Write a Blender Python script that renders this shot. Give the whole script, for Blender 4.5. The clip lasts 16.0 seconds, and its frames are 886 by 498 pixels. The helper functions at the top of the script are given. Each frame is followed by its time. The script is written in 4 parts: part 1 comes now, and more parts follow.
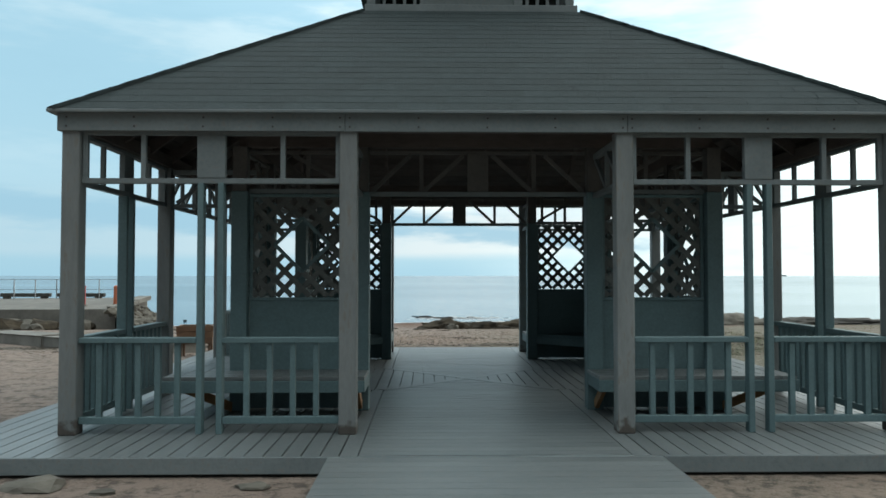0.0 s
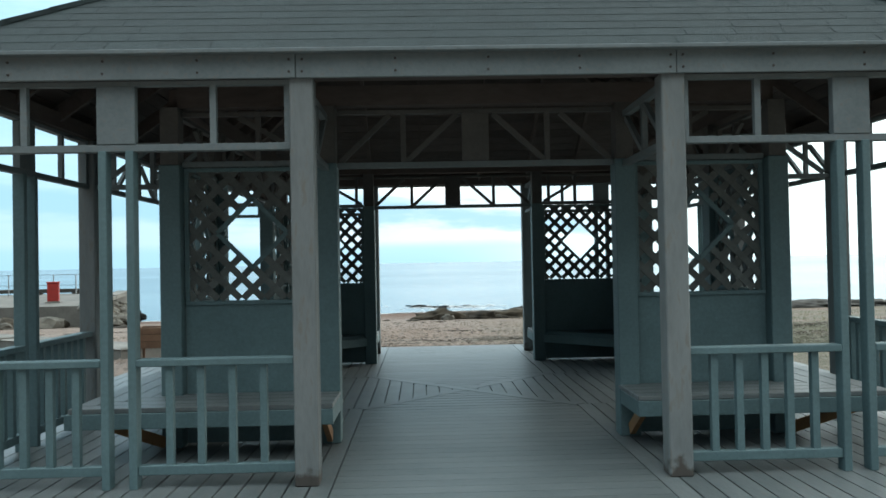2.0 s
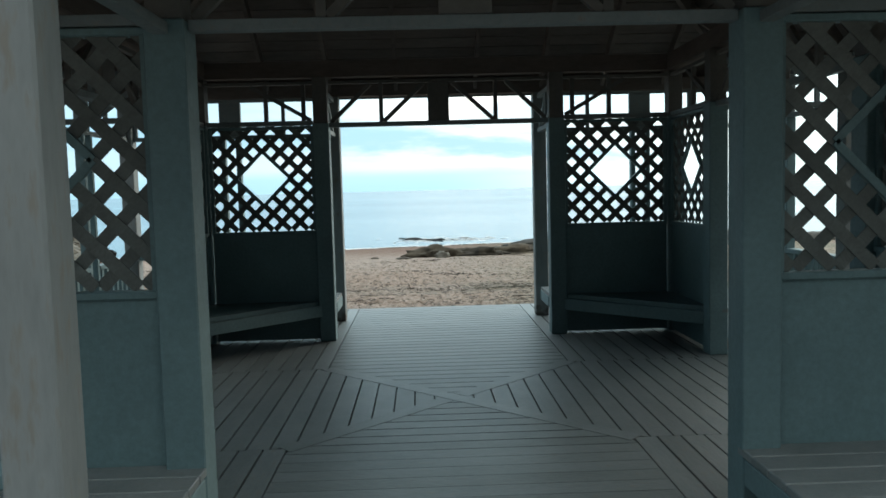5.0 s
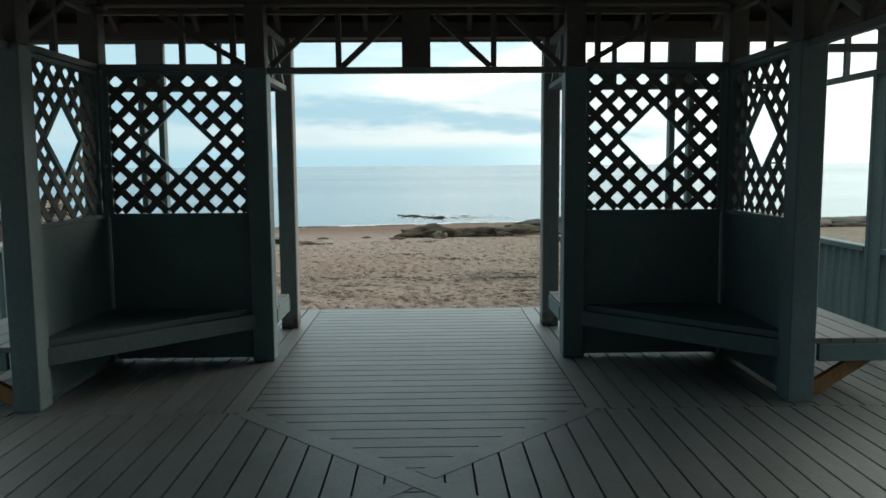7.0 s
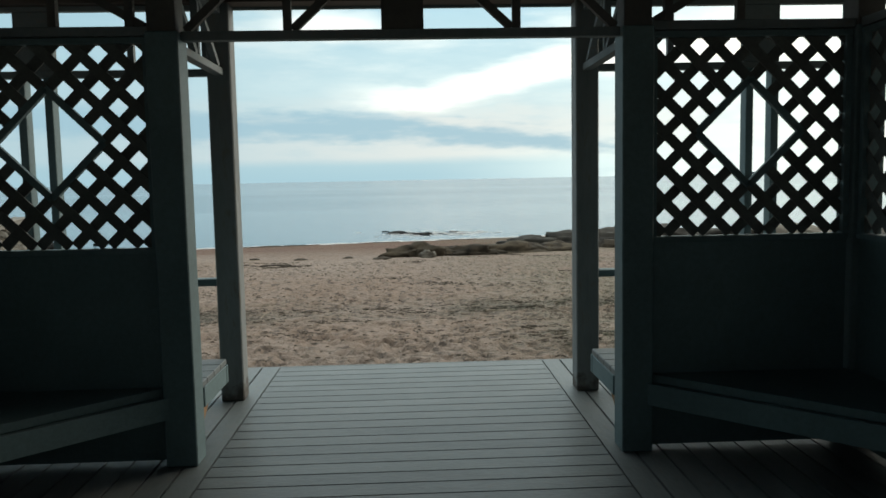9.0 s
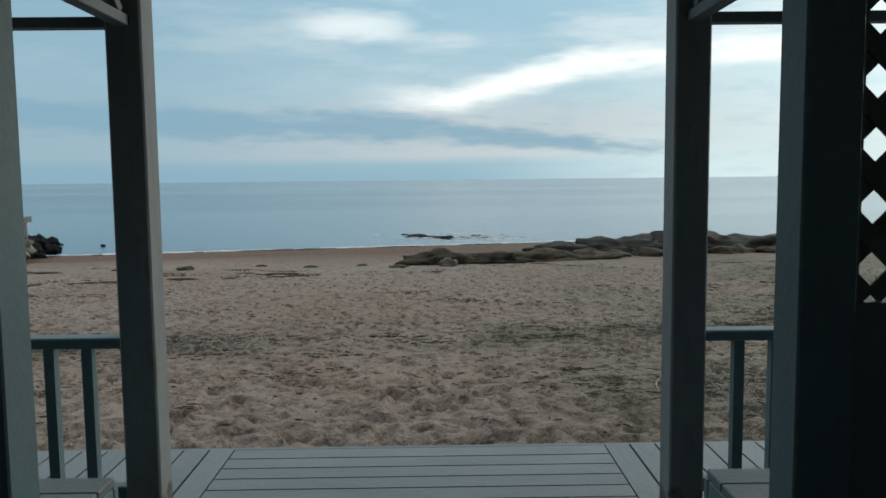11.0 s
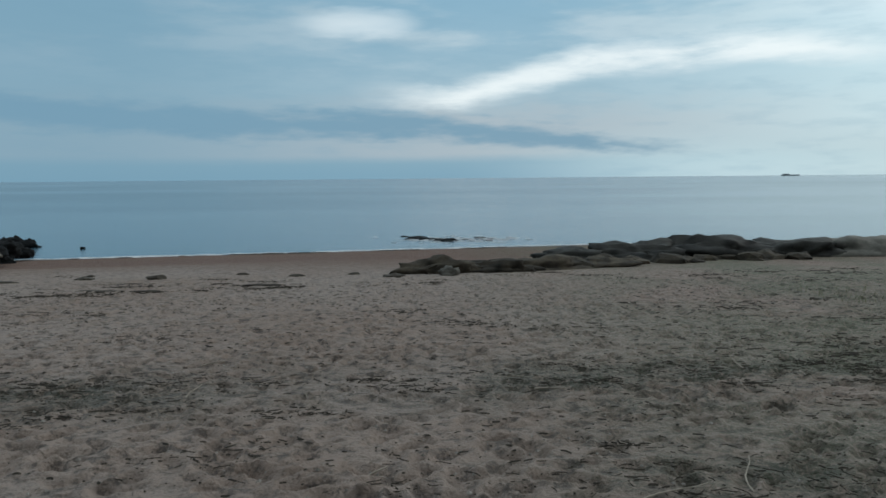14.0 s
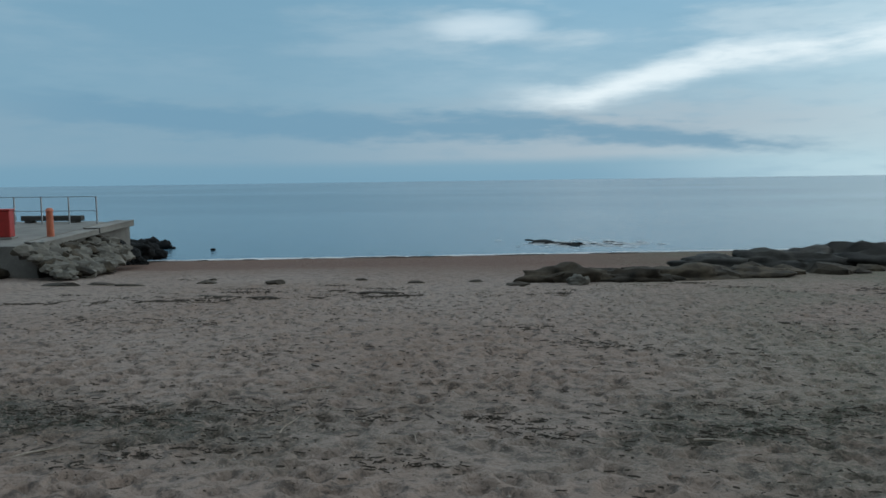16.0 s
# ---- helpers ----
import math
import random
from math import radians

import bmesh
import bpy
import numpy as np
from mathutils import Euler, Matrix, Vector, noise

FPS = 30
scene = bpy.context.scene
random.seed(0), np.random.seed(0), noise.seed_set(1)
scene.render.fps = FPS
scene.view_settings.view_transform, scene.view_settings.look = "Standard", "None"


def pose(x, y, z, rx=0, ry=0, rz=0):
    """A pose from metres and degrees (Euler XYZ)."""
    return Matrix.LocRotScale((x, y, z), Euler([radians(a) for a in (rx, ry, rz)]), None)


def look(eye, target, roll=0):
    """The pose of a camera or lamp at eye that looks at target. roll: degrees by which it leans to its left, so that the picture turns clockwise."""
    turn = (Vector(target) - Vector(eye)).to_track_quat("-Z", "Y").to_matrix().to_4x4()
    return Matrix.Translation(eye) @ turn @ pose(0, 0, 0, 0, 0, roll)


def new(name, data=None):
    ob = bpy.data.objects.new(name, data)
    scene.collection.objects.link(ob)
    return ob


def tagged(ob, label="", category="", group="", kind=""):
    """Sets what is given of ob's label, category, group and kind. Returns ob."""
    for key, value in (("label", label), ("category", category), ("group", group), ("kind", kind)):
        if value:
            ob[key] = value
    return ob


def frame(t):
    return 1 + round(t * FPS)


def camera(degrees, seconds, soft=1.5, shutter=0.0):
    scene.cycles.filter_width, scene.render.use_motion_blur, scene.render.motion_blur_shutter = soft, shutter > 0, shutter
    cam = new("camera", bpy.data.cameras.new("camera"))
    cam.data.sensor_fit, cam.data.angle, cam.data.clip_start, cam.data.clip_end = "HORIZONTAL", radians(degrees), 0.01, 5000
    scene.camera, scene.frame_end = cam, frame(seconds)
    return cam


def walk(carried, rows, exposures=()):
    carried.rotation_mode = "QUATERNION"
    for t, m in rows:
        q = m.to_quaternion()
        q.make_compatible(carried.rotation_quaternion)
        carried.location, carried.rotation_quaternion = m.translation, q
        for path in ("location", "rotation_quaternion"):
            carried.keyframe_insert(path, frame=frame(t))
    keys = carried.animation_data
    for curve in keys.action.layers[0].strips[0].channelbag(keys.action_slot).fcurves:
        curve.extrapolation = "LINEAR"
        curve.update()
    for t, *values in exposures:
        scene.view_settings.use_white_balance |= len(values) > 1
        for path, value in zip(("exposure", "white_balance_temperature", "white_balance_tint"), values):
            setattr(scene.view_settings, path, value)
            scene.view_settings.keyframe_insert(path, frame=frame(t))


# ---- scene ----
cam = camera(59.3, 16.0, soft=1.6)
PATH = [
    (0, (0.019, -0.297, 1.537), (0.057, 1.702, 1.605), 0.0),
    (0.5, (0.033, 0.158, 1.545), (0.103, 2.156, 1.59), -0.2),
    (1, (0.028, 0.546, 1.565), (0.145, 2.543, 1.584), -0.8),
    (1.5, (0.075, 0.967, 1.604), (0.113, 2.965, 1.675), -0.9),
    (2, (0.088, 1.404, 1.588), (0.14, 3.403, 1.621), -1.1),
    (2.5, (0.083, 1.873, 1.611), (0.175, 3.87, 1.628), -0.5),
    (3, (0.085, 2.352, 1.628), (0.114, 4.352, 1.633), 0.4),
    (3.5, (0.143, 2.857, 1.608), (0.217, 4.855, 1.55), -2.0),
    (4, (0.209, 3.325, 1.646), (0.294, 5.322, 1.588), -1.5),
    (4.2, (0.233, 3.527, 1.659), (0.3, 5.524, 1.576), -1.7),
    (6.3, (0.483, 5.679, 1.71), (0.516, 7.671, 1.536), -1.2),
    (6.5, (0.511, 5.849, 1.707), (0.525, 7.843, 1.553), -1.2),
    (6.7, (0.543, 6.074, 1.686), (0.558, 8.064, 1.483), -0.4),
    (7, (0.589, 6.39, 1.66), (0.629, 8.378, 1.446), -0.4),
    (7.5, (0.603, 6.852, 1.648), (0.685, 8.839, 1.442), -2.4),
    (8, (0.603, 7.33, 1.643), (0.614, 9.321, 1.457), -0.4),
    (8.5, (0.575, 7.856, 1.641), (0.645, 9.847, 1.466), -0.7),
    (9, (0.545, 8.266, 1.634), (0.623, 10.256, 1.455), -1.1),
    (9.2, (0.549, 8.442, 1.632), (0.566, 10.436, 1.479), -0.8),
    (11.3, (0.615, 10.285, 1.681), (0.64, 12.276, 1.488), -0.5),
    (11.5, (0.607, 10.424, 1.684), (0.654, 12.413, 1.481), -0.6),
    (12, (0.613, 10.774, 1.695), (0.637, 12.769, 1.549), -0.1),
    (12.5, (0.627, 11.13, 1.686), (0.643, 13.123, 1.516), -0.1),
    (13, (0.645, 11.485, 1.691), (0.728, 13.475, 1.517), -0.7),
    (13.5, (0.672, 11.775, 1.706), (0.675, 13.769, 1.547), -0.1),
    (14, (0.685, 12.09, 1.695), (0.7, 14.082, 1.513), -0.5),
    (14.5, (0.655, 12.389, 1.691), (0.736, 14.378, 1.499), -1.2),
    (15, (0.662, 12.663, 1.703), (0.648, 14.654, 1.512), -0.9),
    (15.5, (0.668, 12.974, 1.691), (0.515, 14.957, 1.482), -0.7),
    (16, (0.599, 13.229, 1.702), (0.299, 15.199, 1.527), -0.8),
]
EXPOSURES = [(0.0, 1.12, 6850, 7), (1.0, 1.32, 6680, 6), (1.5, 1.40, 6620, 6), (2.0, 1.56, 6620, 5), (2.5, 1.70, 6620, 5), (3.0, 1.73, 6600, 5), (3.5, 1.72, 6620, 5), (4.2, 1.70, 6650, 5), (6.3, 1.36, 7100, 6), (7.0, 1.25, 7250, 7), (8.0, 1.06, 7320, 8), (9.0, 1.02, 7450, 9), (11.3, 0.5, 6600, 8), (12.5, 0.34, 6350, 7), (13.0, 0.2, 6250, 6), (13.5, 0.06, 6200, 6), (14.0, 0.22, 6200, 6), (14.5, 0.2, 6150, 6), (16.0, 0.2, 6000, 5)]
walk(cam, [(t, look(eye, target, roll)) for t, eye, target, roll in PATH], EXPOSURES)

# ---- light: dusk under broken cloud, the brighter sky to seaward and to the right ----


def make_world():
    w = bpy.data.worlds.new("dusk_sky")
    scene.world = w
    w.use_nodes = True
    nt = w.node_tree
    nt.nodes.clear()
    L = nt.links.new

    def node(kind, **kw):
        n = nt.nodes.new(kind)
        for k, v in kw.items():
            n.inputs[int(k[1:])].default_value = v
        return n

    def val(x, sock):
        if isinstance(x, (int, float)):
            sock.default_value = x
        else:
            L(x, sock)

    def m(op, a, b=0.0, c=0.0):
        n = nt.nodes.new("ShaderNodeMath")
        n.operation = op
        val(a, n.inputs[0]), val(b, n.inputs[1]), val(c, n.inputs[2])
        return n.outputs[0]

    def smooth(x, lo, hi):
        n = nt.nodes.new("ShaderNodeMapRange")
        n.interpolation_type = "SMOOTHSTEP"
        val(x, n.inputs[0])
        n.inputs[1].default_value, n.inputs[2].default_value = lo, hi
        return n.outputs[0]

    def mix(fac, a, b):
        n = nt.nodes.new("ShaderNodeMix")
        n.data_type = "RGBA"
        val(fac, n.inputs[0])
        for s, i in ((a, 6), (b, 7)):
            if isinstance(s, tuple):
                n.inputs[i].default_value = (*s, 1)
            else:
                L(s, n.inputs[i])
        return n.outputs[2]

    tc = nt.nodes.new("ShaderNodeTexCoord")
    sep = nt.nodes.new("ShaderNodeSeparateXYZ")
    L(tc.outputs["Generated"], sep.inputs[0])
    el = m("MULTIPLY", m("ARCSINE", sep.outputs[2]), 57.2958)
    az = m("MULTIPLY", m("ARCTAN2", sep.outputs[0], sep.outputs[1]), 57.2958)
    # cloud texture stretched along the horizon
    comb = nt.nodes.new("ShaderNodeCombineXYZ")
    L(m("MULTIPLY", az, 0.055), comb.inputs[0])
    L(m("MULTIPLY", el, 0.26), comb.inputs[1])

    def cloud(scale, detail, shift):
        n = nt.nodes.new("ShaderNodeTexNoise")
        n.inputs["Scale"].default_value, n.inputs["Detail"].default_value, n.inputs["Roughness"].default_value = scale, detail, 0.55
        add = nt.nodes.new("ShaderNodeVectorMath")
        L(comb.outputs[0], add.inputs[0])
        add.inputs[1].default_value = (shift, shift * 0.7, shift * 0.3)
        L(add.outputs[0], n.inputs["Vector"])
        return n.outputs[0]

    n1, n2, n3 = cloud(1.0, 6, 3.0), cloud(2.6, 7, 11.0), cloud(5.5, 6, 21.0)
    wob = m("MULTIPLY", m("SUBTRACT", m("ADD", m("MULTIPLY", n2, 0.8), m("MULTIPLY", n3, 0.2)), 0.5), 4.6)
    lump = m("MULTIPLY", m("SUBTRACT", m("ADD", m("MULTIPLY", n2, 0.5), m("MULTIPLY", n3, 0.5)), 0.5), 4.6)
    wob2 = m("MULTIPLY", m("SUBTRACT", n1, 0.5), 3.0)
    # clear gradient up from the horizon
    low = mix(smooth(el, 0.1, 1.5), (0.200, 0.335, 0.430), (0.225, 0.355, 0.440))
    low = mix(smooth(m("ADD", el, m("MULTIPLY", wob, 0.15)), 0.95, 1.8), low, (0.370, 0.430, 0.475))
    high = mix(smooth(el, 4.0, 14.0), (0.330, 0.450, 0.520), (0.235, 0.390, 0.500))
    sky = mix(smooth(m("ADD", el, wob), 3.5, 7.0), low, high)
    sky = mix(m("MULTIPLY", smooth(m("ADD", n1, m("MULTIPLY", m("SUBTRACT", n2, 0.5), 0.5)), 0.42, 0.66), smooth(el, 5.0, 9.0)), sky, (0.42, 0.52, 0.58))
    # overhead and landward the cover is even and pale
    sky = mix(smooth(el, 16.0, 45.0), sky, (0.72, 0.80, 0.86))
    # brighter towards the right
    sky = mix(m("MULTIPLY", smooth(az, 6.0, 42.0), smooth(el, -0.5, 4.0)), sky, (0.56, 0.70, 0.74))
    sky = mix(m("MULTIPLY", smooth(az, 18.0, 40.0), smooth(el, 6.0, 14.0)), sky, (0.85, 0.90, 0.92))
    sky = mix(m("MULTIPLY", smooth(az, 0.0, 22.0), m("SUBTRACT", 1.0, smooth(el, 0.5, 4.0))), sky, (0.455, 0.585, 0.632))
    sky = mix(m("MULTIPLY", smooth(n3, 0.45, 0.75), 0.22), sky, (0.20, 0.34, 0.44))
    sky = mix(m("MULTIPLY", m("SUBTRACT", 1.0, smooth(az, -26.0, 6.0)), m("SUBTRACT", 0.74, m("MULTIPLY", smooth(el, 14.0, 30.0), 0.74))), sky, (0.172, 0.298, 0.390))
    # long grey bank that sinks to the right
    mid = m("ADD", m("SUBTRACT", 4.00, m("MULTIPLY", m("MAXIMUM", m("ADD", az, 3.0), 0.0), 0.105)), m("MULTIPLY", m("MAXIMUM", m("SUBTRACT", -18.0, az), 0.0), 0.07))
    off = m("ABSOLUTE", m("SUBTRACT", m("ADD", el, m("MULTIPLY", wob2, 0.30)), mid))
    thick = m("MINIMUM", m("MULTIPLY", m("SUBTRACT", 22.0, az), 0.050), 1.05)
    bank = m("MULTIPLY", smooth(m("SUBTRACT", m("ADD", thick, m("MULTIPLY", lump, 0.75)), off), -0.45, 0.65), smooth(m("SUBTRACT", 21.5, az), 0.0, 8.0))
    bank = m("MULTIPLY", bank, smooth(az, -44.0, -29.0))
    # bright rift above it
    rise = m("MULTIPLY", m("MINIMUM", m("MAXIMUM", m("SUBTRACT", az, 1.0), 0.0), 10.0), 0.25)
    run = m("MULTIPLY", m("MINIMUM", m("MAXIMUM", m("SUBTRACT", az, 11.0), 0.0), 11.0), 0.045)
    rift = m("ADD", 5.7, m("SUBTRACT", m("ADD", rise, run), m("MULTIPLY", m("MAXIMUM", m("SUBTRACT", az, 22.0), 0.0), 0.12)))
    roff = m("ABSOLUTE", m("SUBTRACT", m("ADD", el, m("MULTIPLY", lump, 0.6)), rift))
    glow = m("MULTIPLY", m("MULTIPLY", smooth(m("SUBTRACT", 1.6, roff), 0.0, 1.7), smooth(n2, 0.15, 0.55)), m("MULTIPLY", smooth(az, -7.0, 2.0), smooth(m("SUBTRACT", 34.0, az), 0.0, 10.0)))
    sky = mix(m("MULTIPLY", glow, 0.85), sky, (0.84, 0.86, 0.85))
    patch = m("ADD", m("POWER", m("DIVIDE", m("ADD", az, 5.5), 4.2), 2.0), m("POWER", m("DIVIDE", m("SUBTRACT", m("ADD", el, m("MULTIPLY", wob, 0.5)), 10.9), 1.1), 2.0))
    sky = mix(m("MULTIPLY", smooth(m("SUBTRACT", 1.6, patch), 0.0, 1.8), 0.62), sky, (0.72, 0.77, 0.79))
    sky = mix(m("MULTIPLY", bank, 0.9), sky, (0.165, 0.290, 0.390))
    sky = mix(smooth(m("MULTIPLY", el, -1.0), 0.0, 2.0), sky, (0.16, 0.22, 0.26))
    # unseen low sky, sideways and landward, smoothly dimmed to darken the pavilion's inside
    side = m("MULTIPLY", smooth(m("ABSOLUTE", az), 48.0, 92.0), m("SUBTRACT", 1.0, smooth(el, 26.0, 60.0)))
    sky = mix(m("MULTIPLY", side, 0.5), sky, (0.10, 0.125, 0.14))
    land = m("MULTIPLY", smooth(m("MULTIPLY", sep.outputs[1], -1.0), -0.15, 0.55), m("SUBTRACT", 1.0, smooth(el, 17.0, 42.0)))
    sky = mix(m("MULTIPLY", land, 0.95), sky, (0.020, 0.025, 0.030))
    nishita = nt.nodes.new("ShaderNodeTexSky")
    nishita.sky_type, nishita.sun_disc = "NISHITA", False
    nishita.sun_elevation, nishita.sun_rotation = radians(12), radians(55)
    b1, b2 = nt.nodes.new("ShaderNodeBackground"), nt.nodes.new("ShaderNodeBackground")
    L(nishita.outputs[0], b1.inputs[0])
    b1.inputs[1].default_value = 0.06
    L(sky, b2.inputs[0])
    b2.inputs[1].default_value = 1.0
    ms = nt.nodes.new("ShaderNodeMixShader")
    ms.inputs[0].default_value = 0.95
    L(b1.outputs[0], ms.inputs[1]), L(b2.outputs[0], ms.inputs[2])
    out = nt.nodes.new("ShaderNodeOutputWorld")
    L(ms.outputs[0], out.inputs[0])


make_world()
sun = new("sun", bpy.data.lights.new("sun", "SUN"))
sun.data.energy, sun.data.angle, sun.data.color = 0.5, radians(25), (1.0, 0.95, 0.88)
sun.matrix_world = look((40, 30, 14), (0, 0, 0))


# ---- materials ----
def material(name, base, dark=None, rough=0.7, scale=6.0, stretch=(1, 1, 1), fine=60.0, bump=0.15, per=0.12, spots=0.35, metallic=0.0, spec=0.5, weather=None, foot=None):
    """A surface with stains at a large scale, grain at a fine one, and a tone of its own for each piece."""
    mat = bpy.data.materials.new(name)
    mat.use_nodes = True
    nt = mat.node_tree
    bsdf = nt.nodes["Principled BSDF"]
    L = nt.links.new
    tc = nt.nodes.new("ShaderNodeTexCoord")
    mp = nt.nodes.new("ShaderNodeMapping")
    mp.inputs["Scale"].default_value = stretch
    info = nt.nodes.new("ShaderNodeObjectInfo")
    add = nt.nodes.new("ShaderNodeVectorMath")
    sc = nt.nodes.new("ShaderNodeVectorMath")
    sc.operation = "SCALE"
    sc.inputs[0].default_value = (17, 31, 23)
    L(info.outputs["Random"], sc.inputs["Scale"])
    L(tc.outputs["Object"], add.inputs[0])
    L(sc.outputs[0], add.inputs[1])
    L(add.outputs[0], mp.inputs[0])
    big, small = nt.nodes.new("ShaderNodeTexNoise"), nt.nodes.new("ShaderNodeTexNoise")
    for n, s, d in ((big, scale, 5), (small, fine, 3)):
        n.inputs["Scale"].default_value, n.inputs["Detail"].default_value = s, d
        n.inputs["Roughness"].default_value = 0.6
        L(mp.outputs[0], n.inputs["Vector"])
    ramp = nt.nodes.new("ShaderNodeValToRGB")
    ramp.color_ramp.elements[0].position, ramp.color_ramp.elements[1].position = 0.32, 0.68
    dark = dark or tuple(c * (1 - spots) for c in base)
    ramp.color_ramp.elements[0].color, ramp.color_ramp.elements[1].color = (*dark, 1), (*base, 1)
    L(big.outputs[0], ramp.inputs[0])
    colour = ramp.outputs[0]
    if weather:
        mx = nt.nodes.new("ShaderNodeMix")
        mx.data_type = "RGBA"
        r2 = nt.nodes.new("ShaderNodeMapRange")
        r2.inputs[1].default_value, r2.inputs[2].default_value = 0.56, 0.72
        L(small.outputs[0], r2.inputs[0])
        L(r2.outputs[0], mx.inputs[0])
        L(colour, mx.inputs[6])
        mx.inputs[7].default_value = (*weather, 1)
        colour = mx.outputs[2]
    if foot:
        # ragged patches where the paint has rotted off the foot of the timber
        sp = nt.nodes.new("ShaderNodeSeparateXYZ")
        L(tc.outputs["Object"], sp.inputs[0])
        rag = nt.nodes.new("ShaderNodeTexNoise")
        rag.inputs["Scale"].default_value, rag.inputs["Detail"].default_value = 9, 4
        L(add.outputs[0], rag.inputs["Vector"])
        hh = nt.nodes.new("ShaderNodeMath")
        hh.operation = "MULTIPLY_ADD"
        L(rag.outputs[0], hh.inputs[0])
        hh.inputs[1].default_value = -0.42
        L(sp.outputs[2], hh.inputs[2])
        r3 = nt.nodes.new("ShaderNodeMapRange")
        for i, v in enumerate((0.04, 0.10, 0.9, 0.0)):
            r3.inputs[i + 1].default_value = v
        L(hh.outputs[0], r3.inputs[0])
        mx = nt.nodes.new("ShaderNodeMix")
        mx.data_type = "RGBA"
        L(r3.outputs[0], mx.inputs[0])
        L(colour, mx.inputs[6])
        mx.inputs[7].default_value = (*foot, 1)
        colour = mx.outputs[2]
    hsv = nt.nodes.new("ShaderNodeHueSaturation")
    tone = nt.nodes.new("ShaderNodeMath")
    tone.operation = "MULTIPLY_ADD"
    L(info.outputs["Random"], tone.inputs[0])
    tone.inputs[1].default_value, tone.inputs[2].default_value = 2 * per, 1 - per
    grain = nt.nodes.new("ShaderNodeMath")
    grain.operation = "MULTIPLY_ADD"
    L(small.outputs[0], grain.inputs[0])
    grain.inputs[1].default_value, grain.inputs[2].default_value = 0.5, 0.75
    both = nt.nodes.new("ShaderNodeMath")
    both.operation = "MULTIPLY"
    L(tone.outputs[0], both.inputs[0]), L(grain.outputs[0], both.inputs[1])
    L(both.outputs[0], hsv.inputs["Value"])
    L(colour, hsv.inputs["Color"])
    L(hsv.outputs[0], bsdf.inputs["Base Color"])
    bsdf.inputs["Roughness"].default_value, bsdf.inputs["Metallic"].default_value = rough, metallic
    bsdf.inputs["Specular IOR Level"].default_value = spec
    bp = nt.nodes.new("ShaderNodeBump")
    bp.inputs["Strength"].default_value, bp.inputs["Distance"].default_value = bump, 0.01
    L(small.outputs[0], bp.inputs["Height"])
    L(bp.outputs[0], bsdf.inputs["Normal"])
    return mat


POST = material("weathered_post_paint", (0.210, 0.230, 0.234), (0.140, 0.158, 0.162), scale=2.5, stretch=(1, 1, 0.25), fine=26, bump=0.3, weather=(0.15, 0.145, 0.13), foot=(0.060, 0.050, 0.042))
PAINT = material("grey_green_paint", (0.118, 0.192, 0.208), (0.092, 0.154, 0.168), scale=2.2, fine=40, bump=0.12, per=0.05, rough=0.6)
TRIM = material("grey_trim_paint", (0.176, 0.210, 0.220), (0.132, 0.162, 0.172), scale=2.5, fine=30, bump=0.2, per=0.06, weather=(0.155, 0.155, 0.15))
DECK = material("grey_deck_paint", (0.156, 0.179, 0.184), (0.110, 0.130, 0.136), scale=3.0, stretch=(1, 1, 1), fine=45, bump=0.25, per=0.08, rough=0.46, weather=(0.130, 0.128, 0.120))
# colour of black timber and dark fill; under planks it paints the shade
GAP = material("gap_shade_and_black_timber", (0.06, 0.06, 0.055), rough=0.9)
SHINGLE = material("asphalt_shingle", (0.030, 0.047, 0.050), (0.021, 0.034, 0.037), scale=4, fine=180, bump=0.5, per=0.10, rough=0.9)
UNDER = material("roof_board", (0.125, 0.104, 0.095), (0.080, 0.066, 0.060), scale=4, stretch=(0.3, 1, 1), fine=30, bump=0.2, rough=0.85)
BROWNWOOD = material("old_brown_wood", (0.17, 0.095, 0.055), (0.11, 0.06, 0.035), scale=6, fine=50, bump=0.3)
RAWWOOD = material("raw_brown_wood", (0.34, 0.19, 0.085), (0.22, 0.115, 0.05), scale=6, stretch=(1, 1, 0.3), fine=50, bump=0.3)
NAIL = material("rusted_nail", (0.05, 0.04, 0.035), rough=0.6)
SLAT = material("worn_trellis_slat", (0.120, 0.135, 0.130), (0.085, 0.095, 0.092), scale=5, fine=40, bump=0.2, per=0.15)
# trim darkened in its base colour for the shade under the roof
SHADED = material("roof_shaded_timber", (0.114, 0.111, 0.105), (0.076, 0.076, 0.073), scale=3, fine=30, bump=0.2, per=0.08)
ROCK = material("weedy_boulder", (0.068, 0.056, 0.040), (0.016, 0.015, 0.012), scale=2.5, fine=14, bump=1.0, rough=0.9, per=0.3, spec=0.2)
WETROCK = material("wet_black_rock", (0.012, 0.013, 0.014), (0.005, 0.006, 0.006), scale=3, fine=14, bump=0.7, rough=0.8, spec=0.10)
DARKROCK = material("dark_shore_rock", (0.034, 0.033, 0.027), (0.010, 0.011, 0.010), scale=2.5, fine=14, bump=1.0, rough=0.75, per=0.3, spec=0.3)
PALEROCK = material("pale_boulder", (0.150, 0.140, 0.118), (0.060, 0.058, 0.048), scale=2.0, fine=12, bump=0.7, rough=0.9, per=0.3)
CONCRETE = material("old_concrete", (0.22, 0.215, 0.195), (0.13, 0.128, 0.118), scale=1.2, fine=20, bump=0.4, rough=0.9)
RED = material("red_paint", (0.42, 0.03, 0.025), (0.30, 0.025, 0.02), scale=5, rough=0.5)
ORANGE = material("faded_orange_paint", (0.55, 0.17, 0.09), (0.42, 0.12, 0.06), scale=5, rough=0.55)
STEEL = material("galvanised_wire", (0.36, 0.38, 0.40), rough=0.45, metallic=0.6)
